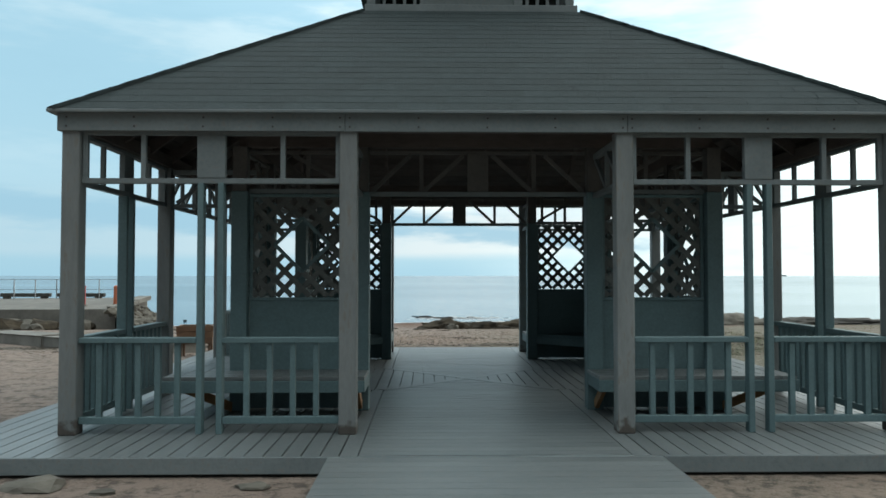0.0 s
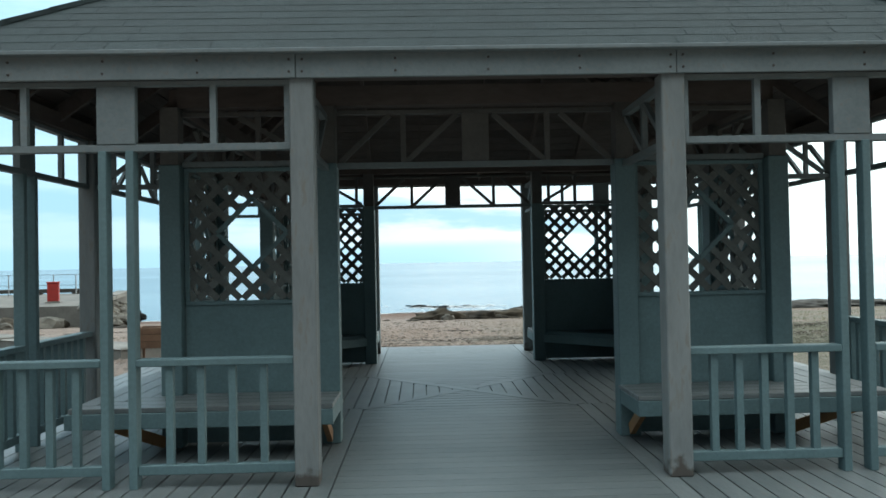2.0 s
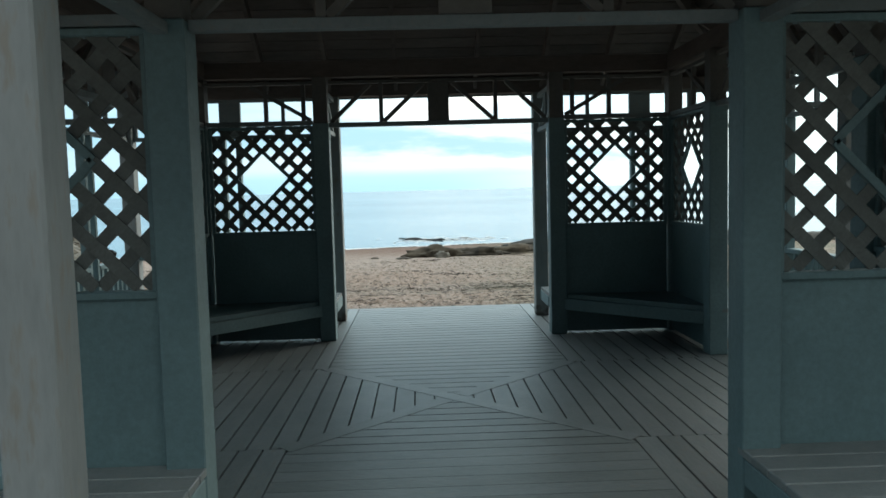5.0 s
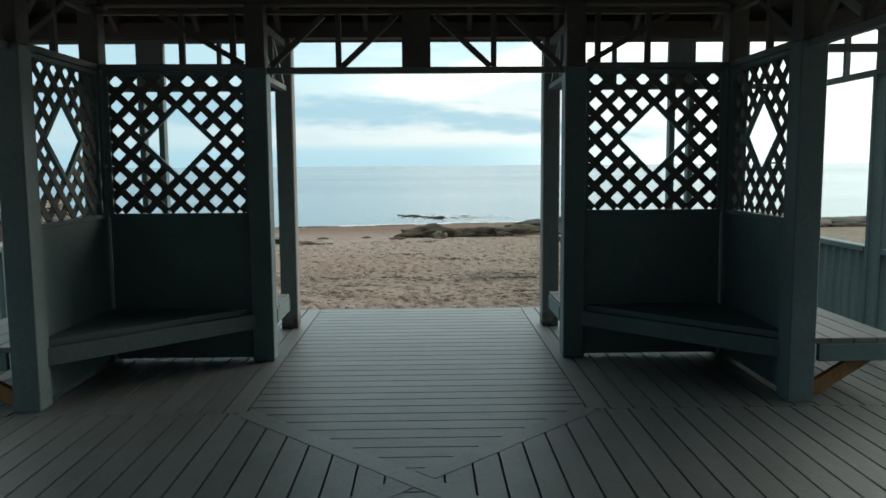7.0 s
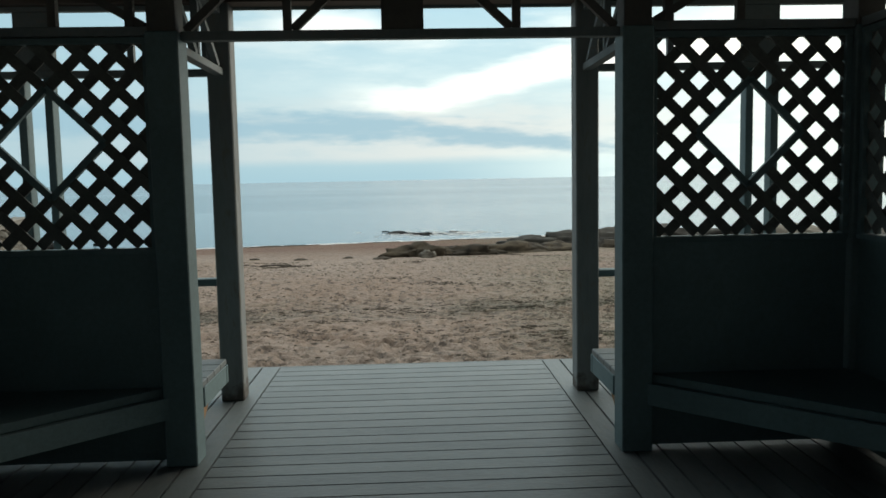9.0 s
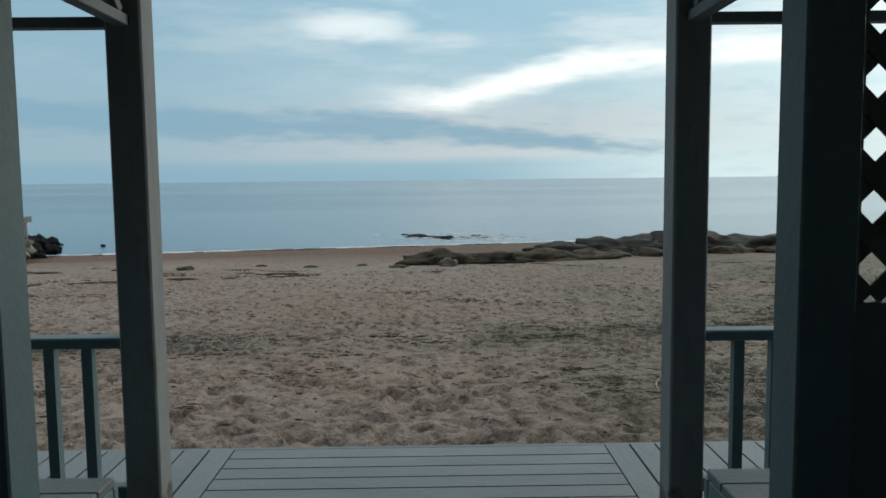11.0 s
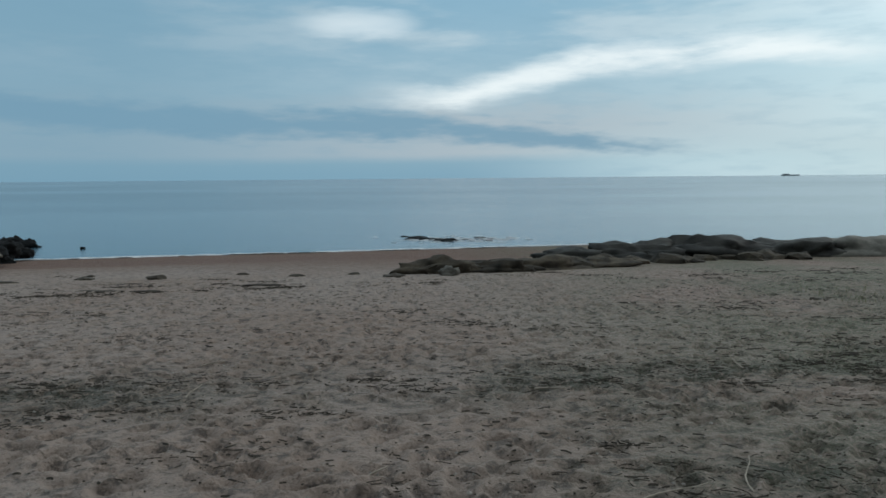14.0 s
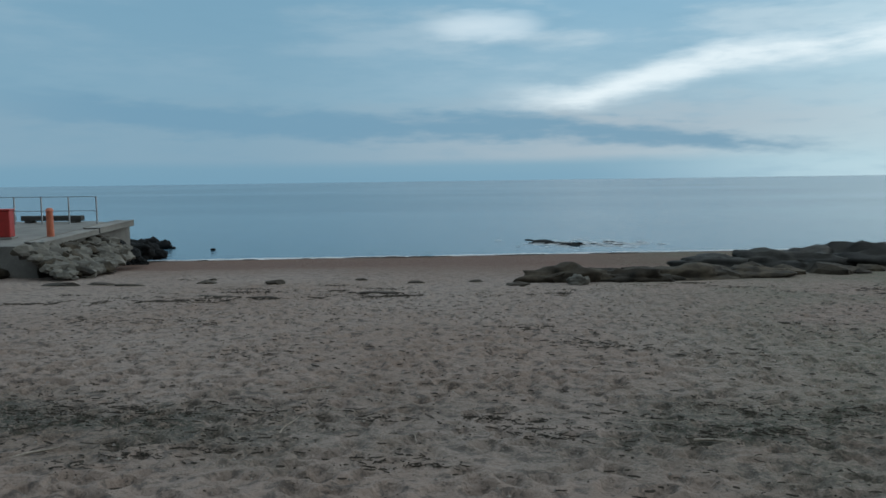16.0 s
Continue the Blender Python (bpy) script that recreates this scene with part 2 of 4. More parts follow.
WEED = material("dried_seaweed", (0.062, 0.050, 0.036), (0.022, 0.019, 0.014), scale=20, rough=0.95, per=0.3)
STICK = material("bleached_driftwood", (0.36, 0.31, 0.25), (0.22, 0.19, 0.15), scale=8, rough=0.9)
GRASS = material("dune_grass", (0.150, 0.160, 0.060), (0.100, 0.105, 0.045), scale=5, rough=0.8)
GRIT = material("shell_grit", (0.36, 0.33, 0.29), (0.10, 0.085, 0.07), scale=3.5, rough=0.85)
FOAM = material("sea_foam", (0.75, 0.77, 0.78), rough=0.7)
HULL = material("hazy_hull", (0.16, 0.20, 0.23), rough=0.8)


def sand_material():
    mat = bpy.data.materials.new("beach_sand")
    mat.use_nodes = True
    nt = mat.node_tree
    L = nt.links.new
    bsdf = nt.nodes["Principled BSDF"]
    geo = nt.nodes.new("ShaderNodeTexCoord")
    sep = nt.nodes.new("ShaderNodeSeparateXYZ")
    L(geo.outputs["Object"], sep.inputs[0])

    def noise_at(scale, detail, rough=0.6):
        n = nt.nodes.new("ShaderNodeTexNoise")
        n.inputs["Scale"].default_value, n.inputs["Detail"].default_value, n.inputs["Roughness"].default_value = scale, detail, rough
        L(geo.outputs["Object"], n.inputs["Vector"])
        return n.outputs[0]

    def rng(x, lo, hi, a=0.0, b=1.0):
        n = nt.nodes.new("ShaderNodeMapRange")
        L(x, n.inputs[0])
        for i, v in enumerate((lo, hi, a, b)):
            n.inputs[i + 1].default_value = v
        return n.outputs[0]

    def mix(f, a, b):
        n = nt.nodes.new("ShaderNodeMix")
        n.data_type = "RGBA"
        L(f, n.inputs[0])
        for s, i in ((a, 6), (b, 7)):
            if isinstance(s, tuple):
                n.inputs[i].default_value = (*s, 1)
            else:
                L(s, n.inputs[i])
        return n.outputs[2]

    def mul(a, b):
        n = nt.nodes.new("ShaderNodeMath")
        n.operation = "MULTIPLY"
        L(a, n.inputs[0]), L(b, n.inputs[1])
        return n.outputs[0]

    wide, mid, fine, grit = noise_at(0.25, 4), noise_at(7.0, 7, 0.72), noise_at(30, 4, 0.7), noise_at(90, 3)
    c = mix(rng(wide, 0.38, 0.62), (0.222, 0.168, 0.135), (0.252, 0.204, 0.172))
    # shade of the hollows put into the colour, matching the pit bump below
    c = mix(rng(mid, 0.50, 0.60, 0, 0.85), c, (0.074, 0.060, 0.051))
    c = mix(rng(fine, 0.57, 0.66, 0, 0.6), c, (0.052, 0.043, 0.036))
    c = mix(rng(grit, 0.60, 0.75, 0, 0.5), c, (0.30, 0.265, 0.225))
    # tide line stained by rotted weed
    def math2(op, a, b):
        n = nt.nodes.new("ShaderNodeMath")
        n.operation = op
        for q, i in ((a, 0), (b, 1)):
            if isinstance(q, (int, float)):
                n.inputs[i].default_value = q
            else:
                L(q, n.inputs[i])
        return n.outputs[0]

    line = math2("SUBTRACT", math2("SUBTRACT", sep.outputs[1], math2("MULTIPLY", sep.outputs[0], 0.12)), 19.1)
    line = math2("ABSOLUTE", math2("ADD", line, math2("MULTIPLY", math2("SUBTRACT", wide, 0.5), 5.0)), 0.0)
    stain = mul(mul(rng(line, 1.5, 0.3), rng(fine, 0.32, 0.52)), rng(noise_at(1.6, 6, 0.75), 0.36, 0.52))
    stain = mul(stain, rng(math2("ABSOLUTE", math2("ADD", sep.outputs[0], 0.3), 0.0), 0.5, 2.2, 0.35, 1.0))
    c = mix(stain, c, (0.040, 0.041, 0.029))
    # greenish patch of rotting weed near the deck
    patch = mul(mul(rng(sep.outputs[0], 0.9, 2.6), mul(rng(sep.outputs[1], 18.4, 16.6), rng(sep.outputs[1], 13.5, 15.2))), mul(rng(fine, 0.30, 0.54), rng(noise_at(1.1, 5, 0.7), 0.36, 0.56)))
    c = mix(patch, c, (0.046, 0.049, 0.034))
    # reddish, wet strip along the water
    wet = rng(sep.outputs[2], -0.61, -0.76)
    c = mix(mul(wet, rng(mid, 0.2, 0.5, 0.55, 1.0)), c, (0.116, 0.066, 0.046))
    # thin grass on the bank to the side
    g = mul(rng(sep.outputs[0], 0.8, 6.0), rng(wide, 0.36, 0.54))
    c = mix(mul(g, rng(fine, 0.34, 0.56)), c, (0.078, 0.084, 0.050))
    L(c, bsdf.inputs["Base Color"])
    bsdf.inputs["Roughness"].default_value = 0.95
    bp = nt.nodes.new("ShaderNodeBump")
    bp.inputs["Strength"].default_value, bp.inputs["Distance"].default_value = 1.0, 0.026
    L(fine, bp.inputs["Height"])
    # pits sink where the colour above is darkened to shade them
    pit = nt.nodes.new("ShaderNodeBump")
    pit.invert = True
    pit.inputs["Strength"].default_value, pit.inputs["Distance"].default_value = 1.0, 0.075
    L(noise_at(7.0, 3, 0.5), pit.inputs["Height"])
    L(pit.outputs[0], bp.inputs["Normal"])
    bp2 = nt.nodes.new("ShaderNodeBump")
    bp2.inputs["Strength"].default_value, bp2.inputs["Distance"].default_value = 0.4, 0.006
    L(grit, bp2.inputs["Height"])
    L(bp.outputs[0], bp2.inputs["Normal"])
    L(bp2.outputs[0], bsdf.inputs["Normal"])
    return mat


def water_material():
    mat = bpy.data.materials.new("calm_sea")
    mat.use_nodes = True
    nt = mat.node_tree
    L = nt.links.new
    bsdf = nt.nodes["Principled BSDF"]
    bsdf.inputs["Base Color"].default_value = (0.080, 0.150, 0.200, 1)
    bsdf.inputs["Roughness"].default_value = 0.12
    bsdf.inputs["IOR"].default_value = 1.33
    bsdf.inputs["Specular IOR Level"].default_value = 0.42
    tc = nt.nodes.new("ShaderNodeTexCoord")
    mp = nt.nodes.new("ShaderNodeMapping")
    mp.inputs["Scale"].default_value = (0.35, 1.0, 1.0)
    L(tc.outputs["Object"], mp.inputs[0])
    n = nt.nodes.new("ShaderNodeTexNoise")
    n.inputs["Scale"].default_value, n.inputs["Detail"].default_value = 1.4, 5
    L(mp.outputs[0], n.inputs["Vector"])
    lane = nt.nodes.new("ShaderNodeTexNoise")
    mp2 = nt.nodes.new("ShaderNodeMapping")
    mp2.inputs["Scale"].default_value = (0.010, 0.022, 1.0)
    L(tc.outputs["Object"], mp2.inputs[0])
    L(mp2.outputs[0], lane.inputs["Vector"])
    lane.inputs["Scale"].default_value, lane.inputs["Detail"].default_value = 1.0, 4
    rr_ = nt.nodes.new("ShaderNodeMapRange")
    L(lane.outputs[0], rr_.inputs[0])
    for i, v in enumerate((0.35, 0.65, 0.15, 0.21)):
        rr_.inputs[i + 1].default_value = v
    L(rr_.outputs[0], bsdf.inputs["Roughness"])
    bp = nt.nodes.new("ShaderNodeBump")
    bp.inputs["Strength"].default_value, bp.inputs["Distance"].default_value = 0.6, 0.07
    L(n.outputs[0], bp.inputs["Height"])
    L(bp.outputs[0], bsdf.inputs["Normal"])
    return mat


# ---- mesh helpers ----
def mesh_of(name, bm, mat):
    me = bpy.data.meshes.new(name)
    bmesh.ops.recalc_face_normals(bm, faces=bm.faces)
    bm.to_mesh(me)
    bm.free()
    me.materials.append(mat)
    return me


def part(name, bm, mat, parent=None, label="", m=None):
    """Links a bmesh as one mesh object under a thing or a part."""
    ob = new(name, mesh_of(name, bm, mat))
    if parent is not None:
        ob.parent = parent
    if m is not None:
        ob.matrix_basis = m
    if label:
        tagged(ob, label)
    return ob


def piece(name, me, parent, m):
    ob = new(name, me)
    ob.parent = parent
    ob.matrix_basis = m
    return ob


def box(bm, x0, x1, y0, y1, z0, z1, soft=0.0):
    r = bmesh.ops.create_cube(bm, size=1)
    vs = r["verts"]
    for v in vs:
        v.co = Vector(((x0 + x1) / 2 + v.co.x * (x1 - x0), (y0 + y1) / 2 + v.co.y * (y1 - y0), (z0 + z1) / 2 + v.co.z * (z1 - z0)))
    if soft:
        es = list({e for v in vs for e in v.link_edges})
        bmesh.ops.bevel(bm, geom=es, offset=soft, segments=1, affect="EDGES")
    return bm


def beam(bm, p, q, w, h, soft=0.0):
    """A square-cut timber from p to q, w wide across and h high."""
    p, q = Vector(p), Vector(q)
    d = q - p
    r = bmesh.ops.create_cube(bm, size=1)
    ax = d.normalized()
    side = ax.cross(Vector((0, 0, 1)))
    side = side.normalized() if side.length > 1e-4 else Vector((1, 0, 0))
    up = side.cross(ax)
    for v in r["verts"]:
        c = v.co
        v.co = (p + q) / 2 + ax * (c.x * d.length) + side * (c.y * w) + up * (c.z * h)
    if soft:
        es = list({e for v in r["verts"] for e in v.link_edges})
        bmesh.ops.bevel(bm, geom=es, offset=soft, segments=1, affect="EDGES")
    return bm


def B():
    return bmesh.new()


def turn(k):
    return Matrix.Rotation(radians(90 * k), 4, "Z")


def empty(name, m):
    ob = new(name)
    ob.matrix_basis = m
    return ob


CX, CY = 0.52, 9.895         # middle of the pavilion
FLOOR = 0.20                 # top of the deck
OUT, CORE = 3.52, 2.345      # half sides of the outer posts and of the inner screens
SEA = -1.00


# ---- ground and sea ----
def shore(x):
    return 39.0 + 0.20 * np.clip(x + 12.0, -6, 26)


def beach_height(x, y):
    d = shore(x) - y
    s = np.interp(y, [-30, 4, 14.3, 16.2, 18.8, 20.2, 28, 31, 36, 60], [0.08, 0.05, 0.05, -0.05, -0.20, -0.25, -0.47, -0.60, -0.76, -0.9])
    low = np.interp(d, [-30, -6, 0, 2.2, 6.0], [-3.0, -1.35, SEA, -0.86, -0.72])
    z = np.where(d < 6.0, np.minimum(s, low), s)
    bank = np.clip((x - 5.5) / 12, 0, 1) * np.clip((30 - y) / 10, 0, 1) * np.clip((y - 6) / 8, 0, 1) * 0.35
    return z + bank


def spaced(fine0, fine1, step, far0, far1, grow=1.25):
    a = list(np.arange(fine0, fine1 + step / 2, step))
    s = step
    while a[-1] < far1:
        s = min(s * grow, 60)
        a.append(a[-1] + s)
    s = step
    while a[0] > far0:
        s = min(s * grow, 60)
        a.insert(0, a[0] - s)
    return np.array(a)


def make_ground():
    rng = np.random.default_rng(7)
    xs = spaced(-5.5, 8.0, 0.03, -600, 600, 1.05)
    ys = spaced(14.2, 21.0, 0.03, -400, 70, 1.03)
    X, Y = np.meshgrid(xs, ys)
    Z = beach_height(X, Y)
    near = np.clip((Y - 12.0) / 1.5, 0, 1) * np.clip((33 - Y) / 6, 0, 1) * np.clip((14 - np.abs(X - 1)) / 4, 0, 1)
    soft = np.zeros_like(Z)
    for k in range(6200):
        cx, cy = rng.uniform(-7, 10), 14.2 + 16 * rng.random() ** 1.5
        a, r, e = rng.uniform(0, math.pi), rng.uniform(0.040, 0.078), rng.uniform(1.1, 2.0)
        depth = rng.uniform(0.018, 0.058)
        i0, i1 = np.searchsorted(ys, (cy - 0.7, cy + 0.7))
        j0, j1 = np.searchsorted(xs, (cx - 0.7, cx + 0.7))
        dx, dy = X[i0:i1, j0:j1] - cx, Y[i0:i1, j0:j1] - cy
        u, v = dx * math.cos(a) + dy * math.sin(a), -dx * math.sin(a) + dy * math.cos(a)
        q = (u / (r * e)) ** 2 + (v / r) ** 2
        soft[i0:i1, j0:j1] += -depth * np.exp(-q * q) + 0.25 * depth * np.exp(-((np.sqrt(q) - 1.5) / 0.35) ** 2)
    lumps = np.zeros_like(Z)
    for f, a in ((5.1, 0.005), (9.3, 0.006), (17.0, 0.005)):
        p = rng.uniform(0, 6, 4)
        lumps += a * np.sin(f * X + 2.1 * np.sin(0.8 * f * Y + p[0]) + p[1]) * np.sin(0.9 * f * Y + 2.3 * np.sin(0.7 * f * X + p[2]) + p[3])
    waves = lumps + 0.008 * np.sin(X * 1.1 + 0.7 * np.sin(Y * 0.9)) * np.sin(Y * 1.3 + 0.5 * np.sin(X * 1.7))
    Z = Z + near * (soft + waves)
    Z = np.where((np.abs(X - CX) < 4.45) & (np.abs(Y - CY) < 4.45), np.minimum(Z, 0.05), Z)
    ny, nx = Z.shape
    verts = np.stack([X, Y, Z], -1).reshape(-1, 3)
    i = np.arange(ny * nx).reshape(ny, nx)
    faces = np.stack([i[:-1, :-1], i[:-1, 1:], i[1:, 1:], i[1:, :-1]], -1).reshape(-1, 4)
    me = bpy.data.meshes.new("ground")
    me.from_pydata(verts.tolist(), [], faces.tolist())
    me.polygons.foreach_set("use_smooth", np.ones(len(faces), dtype=bool))
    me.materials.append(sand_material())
    me.update()
    return tagged(new("ground", me), "trodden tan beach sand with weed and footprints", "sand", kind="structure")


def ground_at(x, y):
    return float(beach_height(np.array(x, dtype=float), np.array(y, dtype=float)))


ground = make_ground()
bm = B()
vs = [bm.verts.new(p) for p in ((-4000, 31, SEA), (4000, 31, SEA), (4000, 4800, SEA), (-4000, 4800, SEA))]
bm.faces.new(vs)
sea = part("water", bm, water_material())
tagged(sea, "calm grey-blue sea reaching the horizon", "sea", kind="structure")


# ---- the pavilion ----
pavilion = empty("pavilion", pose(CX, CY, 0))
tagged(pavilion, "open square beach pavilion of grey painted timber with a shingled roof", "pavilion")

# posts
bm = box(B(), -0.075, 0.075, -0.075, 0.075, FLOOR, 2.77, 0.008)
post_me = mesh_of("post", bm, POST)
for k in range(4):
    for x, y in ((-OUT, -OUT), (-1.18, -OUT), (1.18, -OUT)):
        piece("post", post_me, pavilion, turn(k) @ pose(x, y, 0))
bm = box(B(), -0.025, 0.025, -0.045, 0.045, FLOOR, 2.325, 0.004)
slim_me = mesh_of("slim_post", bm, PAINT)
bm = box(B(), -0.08, 0.08, -0.08, 0.08, FLOOR, 2.375, 0.006)
core_me = mesh_of("screen_post", bm, PAINT)
head_me = mesh_of("post_head", box(B(), -0.07, 0.07, -0.07, 0.07, 2.376, 2.824, 0.004), SHADED)
for k in range(4):
    for s in (-1, 1):
        for x in (2.265, 2.435):
            piece("slim_post", slim_me, pavilion, turn(k) @ pose(s * x, -OUT, 0))
        piece("screen_post", core_me, pavilion, turn(k) @ pose(s * 1.17, -CORE, 0))
        piece("post_head", head_me, pavilion, turn(k) @ pose(s * 1.17, -CORE, 0))
    piece("screen_post", core_me, pavilion, turn(k) @ pose(-CORE - 0.03, -CORE - 0.03, 0))
    piece("post_head", head_me, pavilion, turn(k) @ pose(-CORE - 0.03, -CORE - 0.03, 0))

# railings between the posts of each side
bal_me = mesh_of("baluster", box(B(), -0.0225, 0.0225, -0.0225, 0.0225, 0.33, 0.966), PAINT)


def railing(x0, x1, k, n=5):
    bm = B()
    box(bm, x0, x1, -OUT - 0.05, -OUT + 0.05, 0.965, 1.012, 0.006)
    rail = part("railing", bm, PAINT, pavilion, m=turn(k))
    part("bottom_rail", box(B(), x0, x1, -OUT - 0.03, -OUT + 0.03, 0.285, 0.345, 0.004), PAINT, rail)
    for i in range(n):
        x = x0 + (x1 - x0) * (i + 1) / (n + 1)
        piece("baluster", bal_me, rail, pose(x, -OUT, 0))


for k in range(4):
    n = 7 if k % 2 else 5
    railing(-OUT + 0.077, -2.462, k, n)
    railing(-2.238, -1.257, k, 4 if k == 0 else n)
    railing(1.257, 2.238, k, n)
    railing(2.462, OUT - 0.077, k, n)


# openwork friezes under the eaves
def frieze_bay(x0, x1, k, y=-OUT, braces=False, z0=2.32, z1=2.735, panel=None, stiles=(), mat=None):
    mat = mat or TRIM
    bm = box(B(), x0, x1, y - 0.03, y + 0.03, z0, z0 + 0.045, 0.003)
    f = part("frieze", bm, TRIM, pavilion, m=turn(k))
    part("top_rail", box(B(), x0, x1, y - 0.025, y + 0.025, z1, z1 + 0.03), mat, f)
    for x in stiles:
        part("stile", box(B(), x - 0.02, x + 0.02, y - 0.02, y + 0.02, z0 + 0.045, z1), mat, f)
    if panel:
        part("panel", box(B(), panel[0], panel[1], y - 0.035, y + 0.022, z0 + 0.047, z1 - 0.002, 0.003), mat, f)
    for p, q in braces or ():
        part("brace", beam(B(), (p[0], y, p[1]), (q[0], y, q[1]), 0.035, 0.04), mat, f)
    return f


for k in range(4):
    for s in (-1, 1):
        a, b = sorted((s * 1.257, s * (OUT - 0.077)))
        frieze_bay(a, b, k, panel=sorted((s * 2.23, s * 2.47)), stiles=(s * 1.745, s * 2.93, s * 1.275, s * 3.42))


def truss(w, z0, z1):
    lo, hi = z0 + 0.05, z1 - 0.005
    return [((s * 0.98 * w, lo), (s * 0.62 * w, hi)) for s in (-1, 1)] + [((s * 0.50 * w, lo), (s * 0.13 * w, hi)) for s in (-1, 1)]


for k in (1, 3):
    frieze_bay(-1.105, 1.105, k, braces=truss(1.105, 2.325, 2.70), z0=2.325, panel=(-0.10, 0.10), stiles=(-0.60, 0.60))
# inner friezes take the darkened colour that stands for roof shade
for k in range(4):
    frieze_bay(-1.09, 1.09, k, y=-CORE, braces=truss(1.09, 2.335, 2.76), z0=2.335, z1=2.76, panel=(-0.105, 0.105), stiles=(-0.57, 0.57), mat=SHADED)
# above each screen, and from the screens out to the posts of each way in
for k in range(4):
    for s in (-1, 1):
        a, b = sorted((s * 1.25, s * 2.30))
        frieze_bay(a, b, k, y=-CORE, z0=2.362, z1=2.76, stiles=(s * 1.34, s * 1.71), braces=[((s * 1.27, 2.41), (s * 1.86, 2.75))], mat=SHADED)
        bm = box(B(), s * 1.18 - 0.03, s * 1.18 + 0.03, -OUT + 0.077, -CORE - 0.082, 2.315, 2.36, 0.003)
        f = part("frieze", bm, TRIM, pavilion, m=turn(k))
        part("top_rail", box(B(), s * 1.18 - 0.025, s * 1.18 + 0.025, -OUT + 0.077, -CORE - 0.082, 2.70, 2.75), TRIM, f)
        part("stile", box(B(), s * 1.18 - 0.02, s * 1.18 + 0.02, -2.955, -2.915, 2.36, 2.70), TRIM, f)
        part("brace", beam(B(), (s * 1.18, -3.40, 2.37), (s * 1.18, -2.97, 2.69), 0.035, 0.04), TRIM, f)
        part("brace", beam(B(), (s * 1.18, -2.90, 2.37), (s * 1.18, -2.46, 2.69), 0.035, 0.04), TRIM, f)

# screens: boarded below, trellis with a diamond opening above
slat_me = mesh_of("slat", box(B(), -0.5, 0.5, -0.027, 0.027, -0.004, 0.004), SLAT)


def screen(k, s):
    """One screen of the inner square, from its end post to the corner."""
    x0, x1 = sorted((s * 1.25, s * 2.285))
    z0, z1, y = 1.305, 2.335, -CORE
    bm = box(B(), x0, x1, y - 0.018, y + 0.018, FLOOR + 0.018, z0 - 0.02)
    scr = part("screen", bm, PAINT, pavilion, m=turn(k))
    part("sill_rail", box(B(), x0, x1, y - 0.035, y + 0.035, z0 - 0.02, z0 + 0.012, 0.004), PAINT, scr)
    part("head_rail", box(B(), x0, x1, y - 0.035, y + 0.035, z1 - 0.01, z1 + 0.02, 0.004), PAINT, scr)
    part("side_stop", box(B(), x0, x0 + 0.03, y - 0.03, y + 0.03, z0 + 0.012, z1 - 0.01), PAINT, scr)
    part("side_stop", box(B(), x1 - 0.03, x1, y - 0.03, y + 0.03, z0 + 0.012, z1 - 0.01), PAINT, scr)
    xc, zc, r, pitch = (x0 + x1) / 2, (z0 + z1) / 2 + 0.025, 0.272, 0.175
    hw, hh = (x1 - x0) / 2, (z1 - z0) / 2
    for way in (1, -1):
        n = int((hw + hh) / pitch) + 1
        for i in range(-n, n + 1):
            c = (i + 0.5) * pitch          # where the slat's line crosses the middle, up the height
            # points (u, v) = (t, way * t + c), kept inside the frame
            lo, hi = -hw, hw
            a, b = sorted(((-hh - c) / way, (hh - c) / way))
            lo, hi = max(lo, a), min(hi, b)
            if hi - lo < 0.05:
                continue
            runs = [(lo, hi)]
            if abs(c) < r:
                # inside the diamond |u| + |v| < r
                ta, tb = sorted(((-r - c * way) / 2 * 1.0, (r - c * way) / 2 * 1.0))
                runs = [(lo, ta), (tb, hi)]
            for ta, tb in runs:
                if tb - ta < 0.03:
                    continue
                t = (ta + tb) / 2
                ln = (tb - ta) * math.sqrt(2)
                m = Matrix.Translation((xc + t, y + 0.005 * way, zc + way * t + c)) @ Matrix.Rotation(radians(90), 4, "X") @ Matrix.Rotation(radians(45 * way), 4, "Z") @ Matrix.Diagonal((ln, 1, 1, 1))
                piece("slat", slat_me, scr, m)
    for i in range(4):
        p = [(r, 0), (0, r), (-r, 0), (0, -r), (r, 0)]
        a, b = p[i], p[i + 1]
        part("diamond_frame", beam(B(), (xc + a[0], y, zc + a[1]), (xc + b[0], y, zc + b[1]), 0.028, 0.035), PAINT, scr)


for k in range(4):
    for s in (-1, 1):
        screen(k, s)

